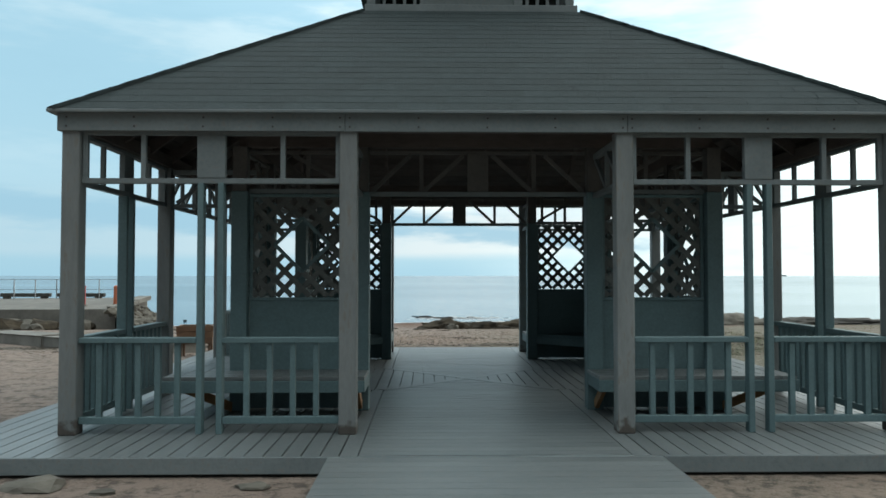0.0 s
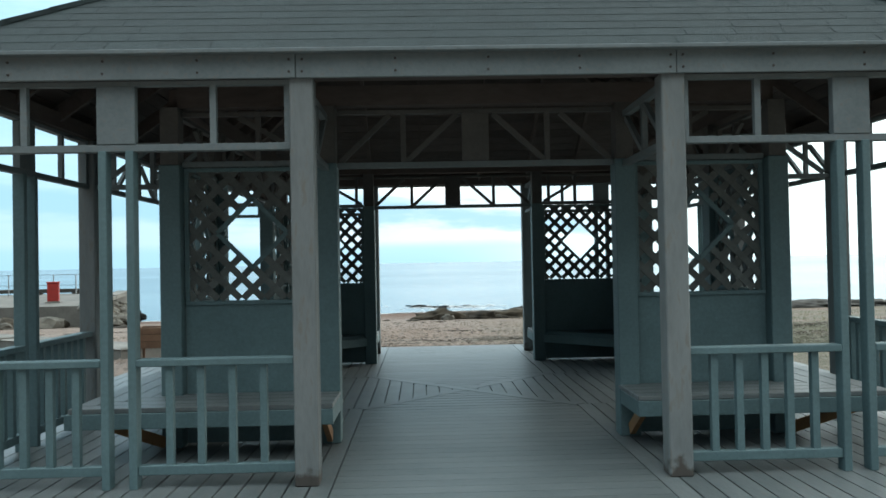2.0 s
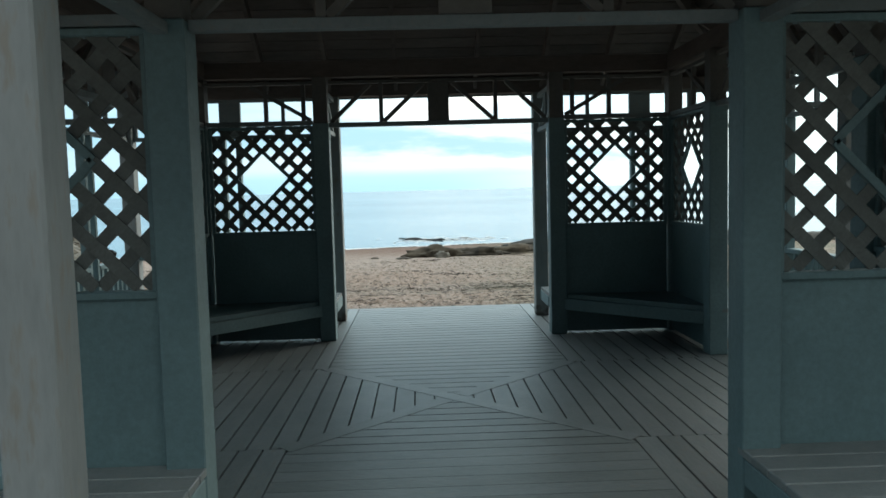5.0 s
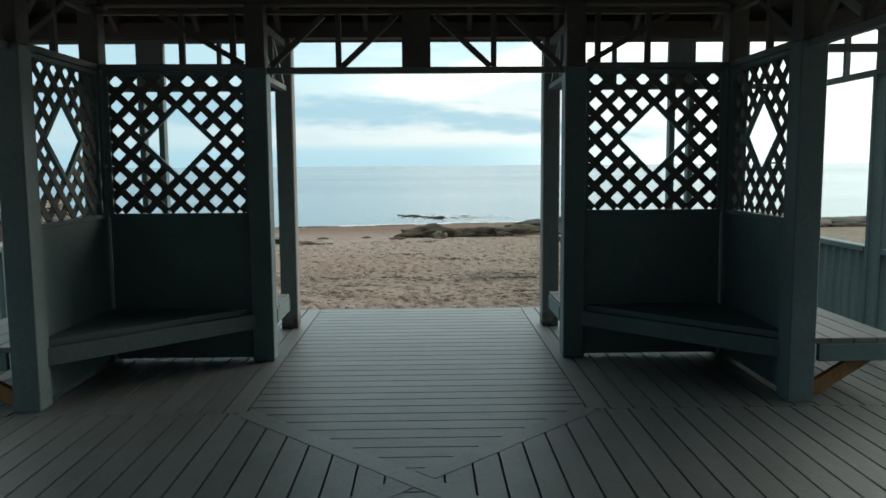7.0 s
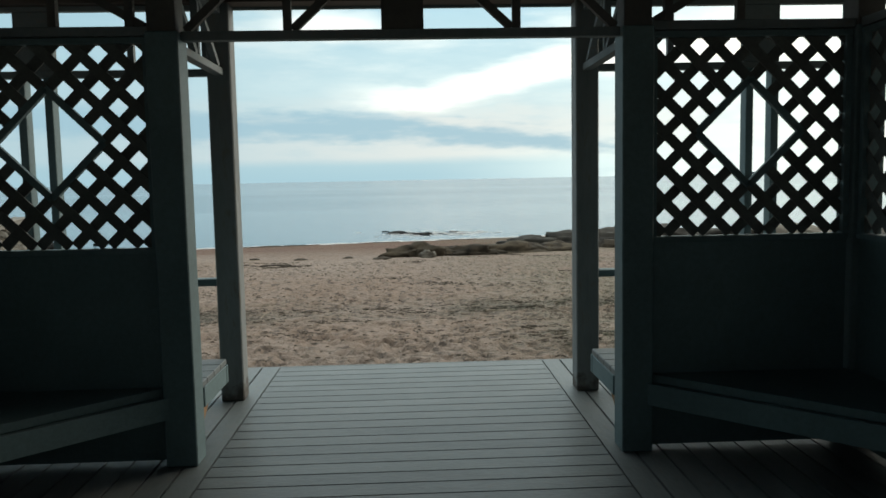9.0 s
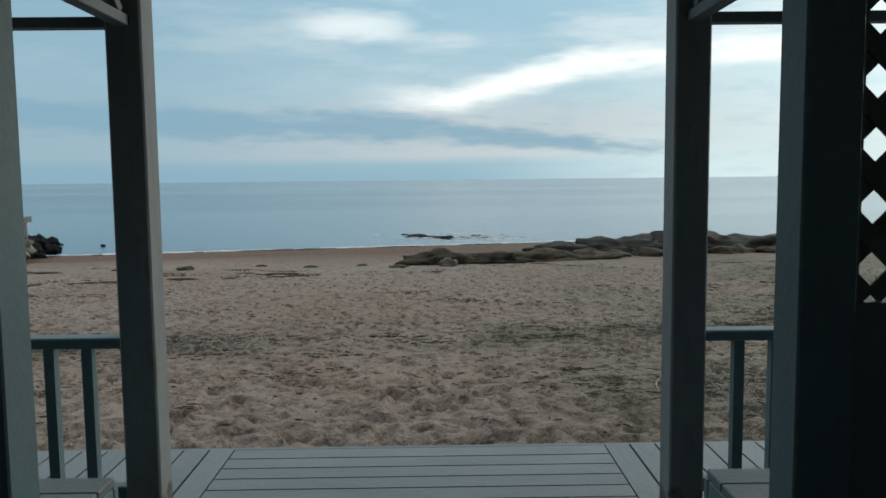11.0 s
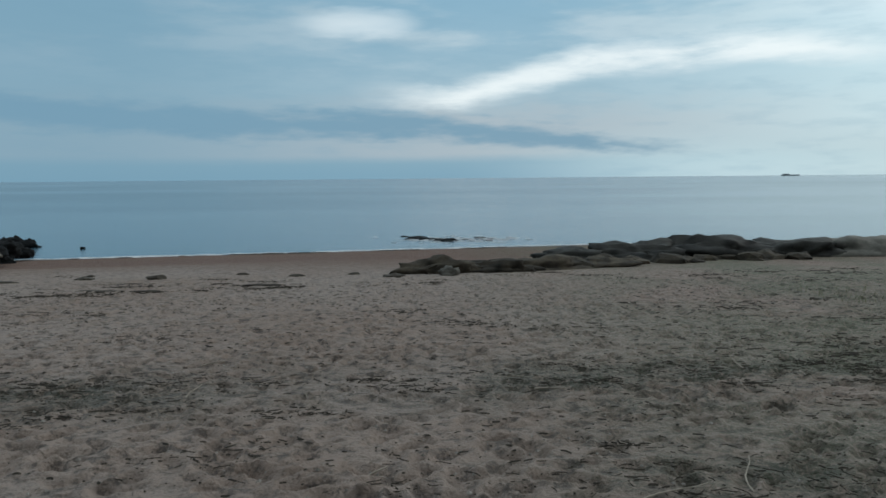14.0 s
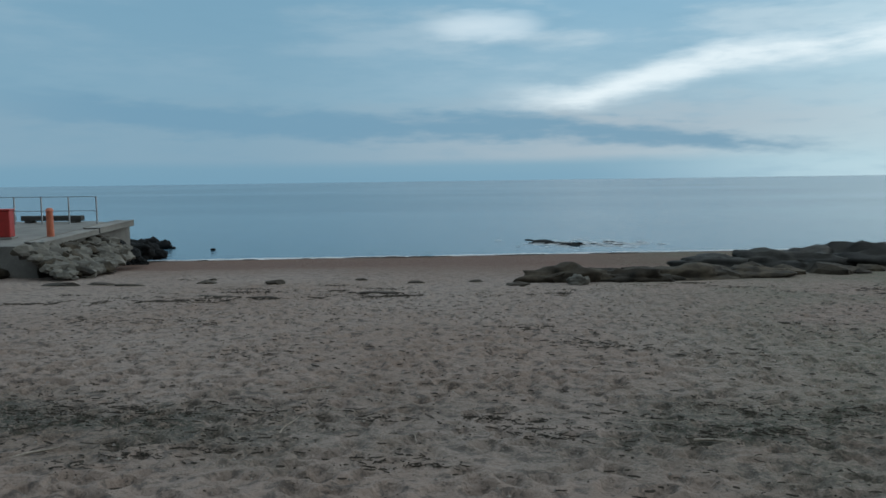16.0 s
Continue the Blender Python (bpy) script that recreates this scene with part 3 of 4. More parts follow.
# eaves: fascia, soffit beam and plates
for k in range(4):
    # three boards to a side, butted over the posts of the way in, each nailed in pairs
    fas = part("fascia", box(B(), -1.205, 1.195, -3.625, -3.598, 2.755, 2.912, 0.004), TRIM, pavilion, m=turn(k))
    ends = [part("fascia", box(B(), x0, x1, -3.624, -3.598, 2.756, 2.911, 0.004), TRIM, pavilion, m=turn(k)) for x0, x1 in ((-3.625, -1.209), (1.199, 3.59))]
    part("drip_edge", box(B(), -3.688, 3.628, -3.688, -3.63, 2.903, 2.931, 0.004), TRIM, pavilion, m=turn(k))
    for x in (-3.55, -2.98, -2.40, -1.82, -1.245, -1.17, -0.58, 0.0, 0.58, 1.16, 1.235, 1.82, 2.40, 2.98, 3.52):
        for z in (2.795, 2.872):
            r = bmesh.new()
            bmesh.ops.create_cone(r, cap_ends=True, segments=8, radius1=0.009, radius2=0.008, depth=0.006, matrix=pose(x + 0.004 * math.sin(37 * x + 90 * z), -3.626, z, 90))
            part("nail_head", r, NAIL, fas if abs(x) < 1.2 else ends[x > 0])
    part("beam", box(B(), -3.594, 3.44, -3.594, -3.446, 2.772, 2.90), UNDER, pavilion, m=turn(k))
    part("beam", box(B(), -CORE + 0.02, CORE + 0.0, -CORE - 0.06, -CORE + 0.06, 2.825, 2.98), UNDER, pavilion, m=turn(k))
    part("hip_rafter", beam(B(), (-3.5, -3.5, 2.88), (-1.25, -1.25, 4.43), 0.05, 0.14), UNDER, pavilion, m=turn(k))
    for x in (-2.6, -1.9, -1.2, -0.45, 0.45, 1.2, 1.9, 2.6):
        y1 = -max(1.25, abs(x))
        part("rafter", beam(B(), (x, -3.5, 2.86), (x, y1, 2.86 + (3.5 + y1) * 0.70), 0.04, 0.12), UNDER, pavilion, m=turn(k))

# roof: four slopes, boarded below and shingled above
E0, E1, RZ0, RZ1 = 3.665, 1.29, 2.933, 4.59


def slope_point(t, u, lift=0.0):
    """A point of the seaward-facing slope's twin: t from eave to top, u across in metres."""
    h = E0 + (E1 - E0) * t
    n = Vector((0, -(RZ1 - RZ0), E0 - E1)).normalized()
    return Vector((u, -h, RZ0 + (RZ1 - RZ0) * t)) + n * lift


def roof_shell():
    bm = B()
    for k in range(4):
        R = turn(k)
        q = [R @ slope_point(0, -E0), R @ slope_point(0, E0), R @ slope_point(1, E1), R @ slope_point(1, -E1)]
        bm.faces.new([bm.verts.new(p) for p in q])
        q = [R @ slope_point(0, -E0, -0.03), R @ slope_point(0, E0, -0.03)]
        e = [R @ slope_point(0, -E0), R @ slope_point(0, E0)]
        bm.faces.new([bm.verts.new(p) for p in (q[0], q[1], e[1], e[0])])
    q = [turn(k) @ Vector((-E1, -E1, RZ1)) for k in range(4)]
    bm.faces.new([bm.verts.new(p) for p in q])
    return bm


roof = part("roof", roof_shell(), SHINGLE, pavilion, "low hipped roof with dark asphalt shingles")
rl = math.hypot(E0 - E1, RZ1 - RZ0)
n = 20
for i in range(n):
    t0, t1 = i / n + 0.002, (i + 1) / n - 0.002
    h0, h1 = E0 + (E1 - E0) * t0, E0 + (E1 - E0) * t1
    bm = B()
    a = [bm.verts.new(p) for p in (slope_point(t0, -h0, -0.028), slope_point(t0, h0, -0.028), slope_point(t1, h1, -0.024), slope_point(t1, -h1, -0.024))]
    b = [bm.verts.new(p) for p in (slope_point(t0, -h0, -0.010), slope_point(t0, h0, -0.010), slope_point(t1, h1, -0.010), slope_point(t1, -h1, -0.010))]
    bm.faces.new(a), bm.faces.new(b)
    for j in range(4):
        bm.faces.new((a[j], a[(j + 1) % 4], b[(j + 1) % 4], b[j]))
    me = mesh_of("roof_board", bm, UNDER)
    for k in range(4):
        piece("roof_board", me, roof, turn(k))
for i in range(11):
    t0, t1 = i / 11, (i + 1.15) / 11
    p, q = [Vector((-(E0 + (E1 - E0) * t), -(E0 + (E1 - E0) * t), RZ0 + (RZ1 - RZ0) * t)) for t in (t0, min(t1, 1))]
    me = mesh_of("hip_cap", beam(B(), p + Vector((0, 0, 0.004)), q + Vector((0, 0, -0.002)), 0.12, 0.032), SHINGLE)
    for k in range(4):
        piece("hip_cap", me, roof, turn(k))

# cupola on the flat top
bm = box(B(), -1.24, 1.24, -1.24, 1.24, RZ1, RZ1 + 0.10, 0.006)
cup = part("cupola", bm, TRIM, pavilion, "white painted cupola with slatted sides")
for k in range(4):
    for x in (-1.17, -0.55, 0.55):
        part("cupola_post", box(B(), x - 0.05, x + 0.05, -1.20, -1.10, RZ1 + 0.10, RZ1 + 0.62), TRIM, cup, m=turn(k))
    part("cupola_panel", box(B(), -0.50, 0.50, -1.16, -1.13, RZ1 + 0.10, RZ1 + 0.62), TRIM, cup, m=turn(k))
    for s in (-1, 1):
        for i in range(4):
            x = s * (0.66 + 0.12 * i)
            part("cupola_bar", box(B(), x - 0.018, x + 0.018, -1.165, -1.13, RZ1 + 0.10, RZ1 + 0.62), TRIM, cup, m=turn(k))
bm = B()
base = [bm.verts.new(turn(k) @ Vector((-1.4, -1.4, RZ1 + 0.62))) for k in range(4)]
edge = [bm.verts.new(turn(k) @ Vector((-1.4, -1.4, RZ1 + 0.72))) for k in range(4)]
tip = bm.verts.new((0, 0, RZ1 + 1.5))
bm.faces.new(base)
for j in range(4):
    bm.faces.new((base[j], base[(j + 1) % 4], edge[(j + 1) % 4], edge[j]))
    bm.faces.new((edge[j], edge[(j + 1) % 4], tip))
part("cupola_roof", bm, SHINGLE, cup)


# ---- benches ----
def outer_bench(k):
    """Seat that wraps the outside of one corner of the inner square."""
    b = empty("corner_bench", pose(CX, CY, 0) @ turn(k))
    tagged(b, "grey painted plank bench wrapping the outside of a screen corner", "bench", "benches")
    a, o = CORE + 0.02, CORE + 0.60
    for i in range(4):
        y0, y1 = -a - 0.145 * (i + 1), -a - 0.145 * i - 0.006
        part("seat_plank", box(B(), y0 - 0.0, -1.09, y0, y1, 0.565, 0.60, 0.004), DECK, b)
        part("seat_plank", box(B(), y0, y1, y1 + 0.006, -1.09, 0.565, 0.60, 0.004), DECK, b)
    part("apron", box(B(), -o - 0.02, -1.086, -o - 0.02, -o + 0.018, 0.455, 0.564, 0.004), PAINT, b)
    part("apron", box(B(), -o - 0.02, -o + 0.018, -o + 0.02, -1.086, 0.455, 0.564, 0.004), PAINT, b)
    part("apron", box(B(), -1.125, -1.088, -o + 0.02, -a - 0.08, 0.455, 0.564, 0.004), PAINT, b)
    part("apron", box(B(), -o + 0.02, -a - 0.08, -1.125, -1.088, 0.455, 0.564, 0.004), PAINT, b)
    for p, q in (((-1.17, -a - 0.08, 0.26), (-1.17, -o + 0.06, 0.54)), ((-a - 0.08, -1.17, 0.26), (-o + 0.06, -1.17, 0.54))):
        part("bracket", beam(B(), p, q, 0.04, 0.085), RAWWOOD, b, "bare brown wooden brace")
    part("bracket", beam(B(), (-a - 0.07, -a - 0.07, 0.24), (-o + 0.06, -o + 0.06, 0.54), 0.04, 0.085), RAWWOOD, b, "bare brown wooden brace")


def inner_bench(k):
    """Three-cornered seat that fills the inside of one corner."""
    b = empty("inner_corner_bench", pose(CX, CY, 0) @ turn(k))
    tagged(b, "dark grey three-cornered bench inside a screen corner", "bench", "inner benches")
    c, e = -CORE + 0.019, -1.235
    bm = B()
    for z in (0.56, 0.60):
        bm.faces.new([bm.verts.new(p) for p in ((c, c, z), (e, c, z), (c, e, z))])
    bmesh.ops.bridge_loops(bm, edges=bm.edges)
    part("seat", bm, PAINT, b)
    part("apron", beam(B(), (e + 0.02, c + 0.03, 0.505), (c + 0.03, e + 0.02, 0.505), 0.035, 0.11), PAINT, b)
    part("cleat", box(B(), c, e - 0.03, c, c + 0.035, 0.49, 0.559), PAINT, b)
    part("cleat", box(B(), c, c + 0.035, c + 0.04, e - 0.03, 0.49, 0.559), PAINT, b)


for k in range(4):
    outer_bench(k)
    inner_bench(k)


# ---- rocks, jetty and what lies on the beach ----
def boulder(name, x, y, z, sx, sy, sz, seed, mat, label, category="rock", group="", sub=3, rot=0.0):
    bm = B()
    bmesh.ops.create_icosphere(bm, subdivisions=sub + (sub > 2), radius=1)
    for v in bm.verts:
        d = v.co.normalized()
        q = d * 1.3 + Vector((seed * 7.1, seed * 3.7, seed))
        f = 1 + 0.42 * noise.noise(q) + 0.26 * noise.noise(q * 2.7) + 0.16 * noise.noise(q * 6) + 0.09 * noise.noise(q * 14)
        v.co = Vector((d.x * sx * f, d.y * sy * f, max(d.z, -0.4) * sz * f))
    ob = part(name, bm, mat, m=pose(x, y, z, 0, 0, rot))
    for p in ob.data.polygons:
        p.use_smooth = sub > 2
    return tagged(ob, label, category, group)


for i, (x, y, sx, sy, sz, rot) in enumerate(((0.9, 30.9, 1.0, 0.6, 0.36, 10), (2.3, 31.4, 1.2, 0.7, 0.27, 5), (3.8, 31.9, 1.3, 0.7, 0.30, 14), (5.2, 32.4, 1.1, 0.6, 0.22, 20),
                                            (4.9, 34.6, 1.3, 0.8, 0.34, 0), (6.9, 35.1, 1.7, 1.0, 0.52, 8), (9.2, 35.5, 2.0, 1.1, 0.60, 3))):
    boulder("boulder", x - 0.2, y, ground_at(x, y) - 0.02, sx, sy, sz, i + 1, ROCK if i < 4 else DARKROCK, "low dark boulder covered in brown weed on the sand", group="weedy boulders", rot=rot)
for i, (x, y, sx, sy, sz) in enumerate(((11.6, 35.6, 2.0, 1.0, 0.54), (14.2, 35.9, 2.2, 1.1, 0.54), (17.2, 36.2, 2.3, 1.2, 0.30), (20.4, 36.5, 2.4, 1.2, 0.24), (24.0, 36.8, 2.6, 1.2, 0.22))):
    boulder("boulder", x - 0.2, y, ground_at(x, y) - 0.02, sx, sy, sz, i + 20, PALEROCK if i == 1 else DARKROCK, "broad boulder in the line of rocks along the shore", group="shore boulders")
for i in range(26):
    t = i / 25
    x, y = 0.25 + 11 * t + random.uniform(-0.4, 0.4), 30.7 + 4.2 * t + random.uniform(-0.7, 0.9)
    q = random.uniform(0.18, 0.5)
    boulder("boulder", x, y, ground_at(x, y) - 0.02, q * 1.3, q, q * 0.55, i + 300, ROCK, "small dark weedy boulder among the shore rocks", group="small weedy boulders", sub=2, rot=random.uniform(0, 180))
boulder("stone", 0.98, 30.0, ground_at(0.98, 30.0) + 0.04, 0.23, 0.18, 0.17, 31, PALEROCK, "single pale grey stone on the sand", "stone")
rr = random.Random(8)
for i in range(24):
    u = rr.random()
    x, y = -0.9 + 4.0 * u, 48.0 - 2.6 * math.sin(u * 2.4) + rr.gauss(0, 0.35)
    q = rr.uniform(0.12, 0.36) * (1.0 if 0.12 < u < 0.62 else 0.6)
    boulder("sea_rock", x, y, SEA, q * 1.3, q * 0.7, q * rr.uniform(0.18, 0.36), i + 40, WETROCK, "wet black rock awash in the shallow sea", group="sea rocks", rot=rr.uniform(-20, 20), sub=2)
for i, (x, y, q, z) in enumerate(((-13.5, 37.3, 0.60, -0.62), (-14.0, 37.0, 0.55, -0.66), (-14.4, 37.9, 0.75, -0.62), (-13.4, 38.6, 0.36, -0.80), (-12.9, 36.4, 0.34, -0.86), (-13.3, 36.2, 0.42, -0.80),
                                  (-16.2, 42.2, 0.7, -0.95), (-16.9, 44.6, 0.45, -0.95), (-16.0, 43.9, 0.4, -0.95), (-14.8, 41.6, 0.08, -0.96), (-13.4, 43.0, 0.10, -0.97))):
    boulder("sea_rock", x, y, z, q, q * 0.8, q * 0.66, i + 50, WETROCK, "wet black boulder at the foot of the jetty", group="jetty foot rocks")


def foam():
    rng = random.Random(21)
    vs, fs = [], []
    spots = [(rng.gauss(1.5, 1.5), rng.gauss(46.2, 0.8), rng.uniform(0.12, 0.5)) for _ in range(90)]
    for _ in range(120):
        x = rng.uniform(-14, 9)
        spots.append((x, 39.0 + 0.2 * (x + 12) + rng.uniform(0.05, 0.35), rng.uniform(0.3, 0.9)))
    for x, y, w in spots:
        h = w * rng.uniform(0.05, 0.12)
        i0 = len(vs)
        for j in range(8):
            g = j / 8 * 2 * math.pi
            e = rng.uniform(0.6, 1.1)
            vs.append((x + w * e * math.cos(g), y + h * e * math.sin(g), SEA + 0.008))
        vs.append((x, y, SEA + 0.03))
        fs.extend((i0 + j, i0 + (j + 1) % 8, i0 + 8) for j in range(8))
    me = bpy.data.meshes.new("sea_foam")
    me.from_pydata(vs, [], fs)
    me.materials.append(FOAM)
    return tagged(new("sea_foam", me), "thin white foam at the water's edge", "foam", kind="stuff")


foam()

# jetty: concrete top on a bank of pale boulders, rising a little to its end
bm = B()
q0 = [(-12.4, 30.9, 0.20), (-13.1, 36.4, 0.46), (-16.2, 39.2, 0.42), (-27.0, 39.2, 0.36), (-27.0, 30.9, 0.16)]
lo = [bm.verts.new((x, y, -1.3)) for x, y, z in q0]
hi = [bm.verts.new(p) for p in q0]
bm.faces.new(hi)
for j in range(5):
    bm.faces.new((lo[j], lo[(j + 1) % 5], hi[(j + 1) % 5], hi[j]))
jetty = part("jetty", bm, CONCRETE)
tagged(jetty, "old concrete jetty running out into the sea", "jetty")
part("kerb", beam(B(), (-12.50, 31.0, 0.235), (-12.86, 33.9, 0.375), 0.5, 0.13, 0.02), CONCRETE, jetty)
part("kerb", beam(B(), (-12.89, 34.05, 0.395), (-13.16, 36.3, 0.505), 0.5, 0.16, 0.02), CONCRETE, jetty)


def jetty_top(x, y):
    return 0.20 + 0.26 * min(max((y - 30.9) / 5.5, 0), 1) * min(max((x + 27) / 14, 0.6), 1)


rr = random.Random(5)
for i in range(250):
    t = rr.random() * 0.84
    out_ = rr.random() * (1 - 0.55 * t)
    x, y = -12.35 - 0.75 * t + 1.55 * out_, 30.3 + 5.7 * t - 0.3 * out_
    z = max(ground_at(x, y), SEA) + (1 - out_) ** 1.2 * (0.72 + 0.25 * t)
    s = rr.uniform(0.08, 0.28)
    boulder("jetty_boulder", x, y, z, s * 1.2, s, s * 0.7, 70 + i, (PALEROCK if i % 5 else ROCK) if t < 0.8 else WETROCK, "weathered boulder in the bank beside the jetty", group="jetty boulders", sub=2, rot=rr.uniform(0, 90))
for i in range(34):
    x, y = -12.6 - 9 * rr.random(), 30.6 - 0.9 * rr.random()
    q = rr.uniform(0.16, 0.5)
    boulder("jetty_boulder", x, y, max(ground_at(x, y), SEA) + 0.06, q * 1.4, q, q * 0.8, 520 + i, ROCK if i % 3 == 0 else PALEROCK, "weathered boulder in the bank beside the jetty", group="jetty boulders", sub=2, rot=rr.uniform(0, 90))

bm = box(B(), -0.21, 0.21, -0.2, 0.2, 0, 0.72, 0.02)
b = part("red_box", bm, RED, m=pose(-14.5, 32.5, jetty_top(-14.5, 32.5) + 0.06, 0, 0, 20))
tagged(b, "red painted metal box on the jetty", "box")
part("lid", box(B(), -0.23, 0.23, -0.22, 0.22, 0.72, 0.77, 0.01), RED, b)
part("plinth", box(B(), -0.26, 0.26, -0.25, 0.25, -0.12, -0.002, 0.01), CONCRETE, b)
bm = B()
bmesh.ops.create_cone(bm, cap_ends=True, segments=14, radius1=0.095, radius2=0.085, depth=0.68, matrix=pose(0, 0, 0.34))
bo = part("bollard", bm, ORANGE, m=pose(-12.9, 32.2, jetty_top(-12.9, 32.2) + 0.10))
tagged(bo, "faded orange bollard on the jetty", "bollard")
bm = B()
bmesh.ops.create_cone(bm, cap_ends=True, segments=14, radius1=0.11, radius2=0.06, depth=0.08, matrix=pose(0, 0, 0.72))
part("cap", bm, ORANGE, bo)
bm = B()
bmesh.ops.create_cone(bm, cap_ends=True, segments=14, radius1=0.14, radius2=0.12, depth=0.2, matrix=pose(0, 0, -0.102))
part("foot", bm, CONCRETE, bo)
fence = empty("wire_fence", pose(-24.6, 37.0, 0.38))
tagged(fence, "thin galvanised wire fence along the jetty", "fence")
for i in range(11):
    part("fence_post", box(B(), i * 1.0 - 0.018, i * 1.0 + 0.018, -0.018, 0.018, 0, 0.97), STEEL, fence)
for z in (0.48, 0.95):
    part("fence_wire", box(B(), 0, 10.0, -0.010, 0.010, z, z + 0.02), STEEL, fence)
# long dark timbers on short feet behind the fence
for x0, x1 in ((-18.0, -15.7), (-20.7, -18.3), (-23.4, -21.0), (-26.2, -23.7)):
    tb = part("mooring_timber", box(B(), -(x1 - x0) / 2, (x1 - x0) / 2, -0.11, 0.11, 0.12, 0.30, 0.02), GAP, m=pose((x0 + x1) / 2, 37.9, 0.38))
    tagged(tb, "long black mooring timber on short feet on the jetty", "timber", "jetty timbers")
    for e in (-1, 1):
        part("foot", box(B(), e * ((x1 - x0) / 2 - 0.3) - 0.14, e * ((x1 - x0) / 2 - 0.3) + 0.14, -0.13, 0.13, 0, 0.12, 0.01), GAP, tb)
# half-buried concrete strip across the sand beside the pavilion
for p, q in (((-12.2, 22.0, -0.20), (-9.05, 19.15, -0.10)), ((-9.0, 19.1, -0.11), (-6.6, 16.85, -0.02)), ((-6.54, 16.8, -0.03), (-4.75, 15.1, 0.03))):
    st = part("concrete_strip", beam(B(), p, q, 0.85, 0.34, 0.03), CONCRETE)
    tagged(st, "half-buried grey concrete strip lying in the sand", "concrete strip", "concrete strips")

# far vessel in the haze
ship = part("ship", box(B(), -25, 25, -4, 4, -1, 3.6, 0.8), HULL, m=pose(1030, 2278, SEA, 0, 0, -25))
tagged(ship, "far low grey vessel in the haze over the sea", "ship")
part("deckhouse", box(B(), -21, -2, -3, 3, 3.6, 6, 0.4), HULL, ship)

# brown wooden planter on legs, just off the corner of the deck
tr = empty("wooden_planter", pose(-4.30, 14.35, ground_at(-4.30, 14.35), 0, 0, 8))
tagged(tr, "brown wooden planter box on short legs beside the deck", "planter")
for y in (-0.22, 0.19):
    for i in range(3):
        z = 0.235 + 0.112 * i
        part("side_board", box(B(), -0.33 + 0.008 * (2 - i), 0.33 - 0.008 * (2 - i), y, y + 0.03, z, z + 0.106, 0.004), BROWNWOOD, tr)
for x in (-0.312, 0.282):
    part("end_board", box(B(), x, x + 0.03, -0.188, 0.188, 0.235, 0.565, 0.004), BROWNWOOD, tr)
for x in (-0.27, 0.23):
    for y in (-0.18, 0.14):
        part("leg", box(B(), x, x + 0.04, y, y + 0.04, -0.03, 0.5, 0.003), BROWNWOOD, tr)
part("bottom", box(B(), -0.28, 0.28, -0.188, 0.188, 0.25, 0.27), BROWNWOOD, tr)
part("fill", box(B(), -0.28, 0.28, -0.188, 0.188, 0.272, 0.53), GAP, tr)


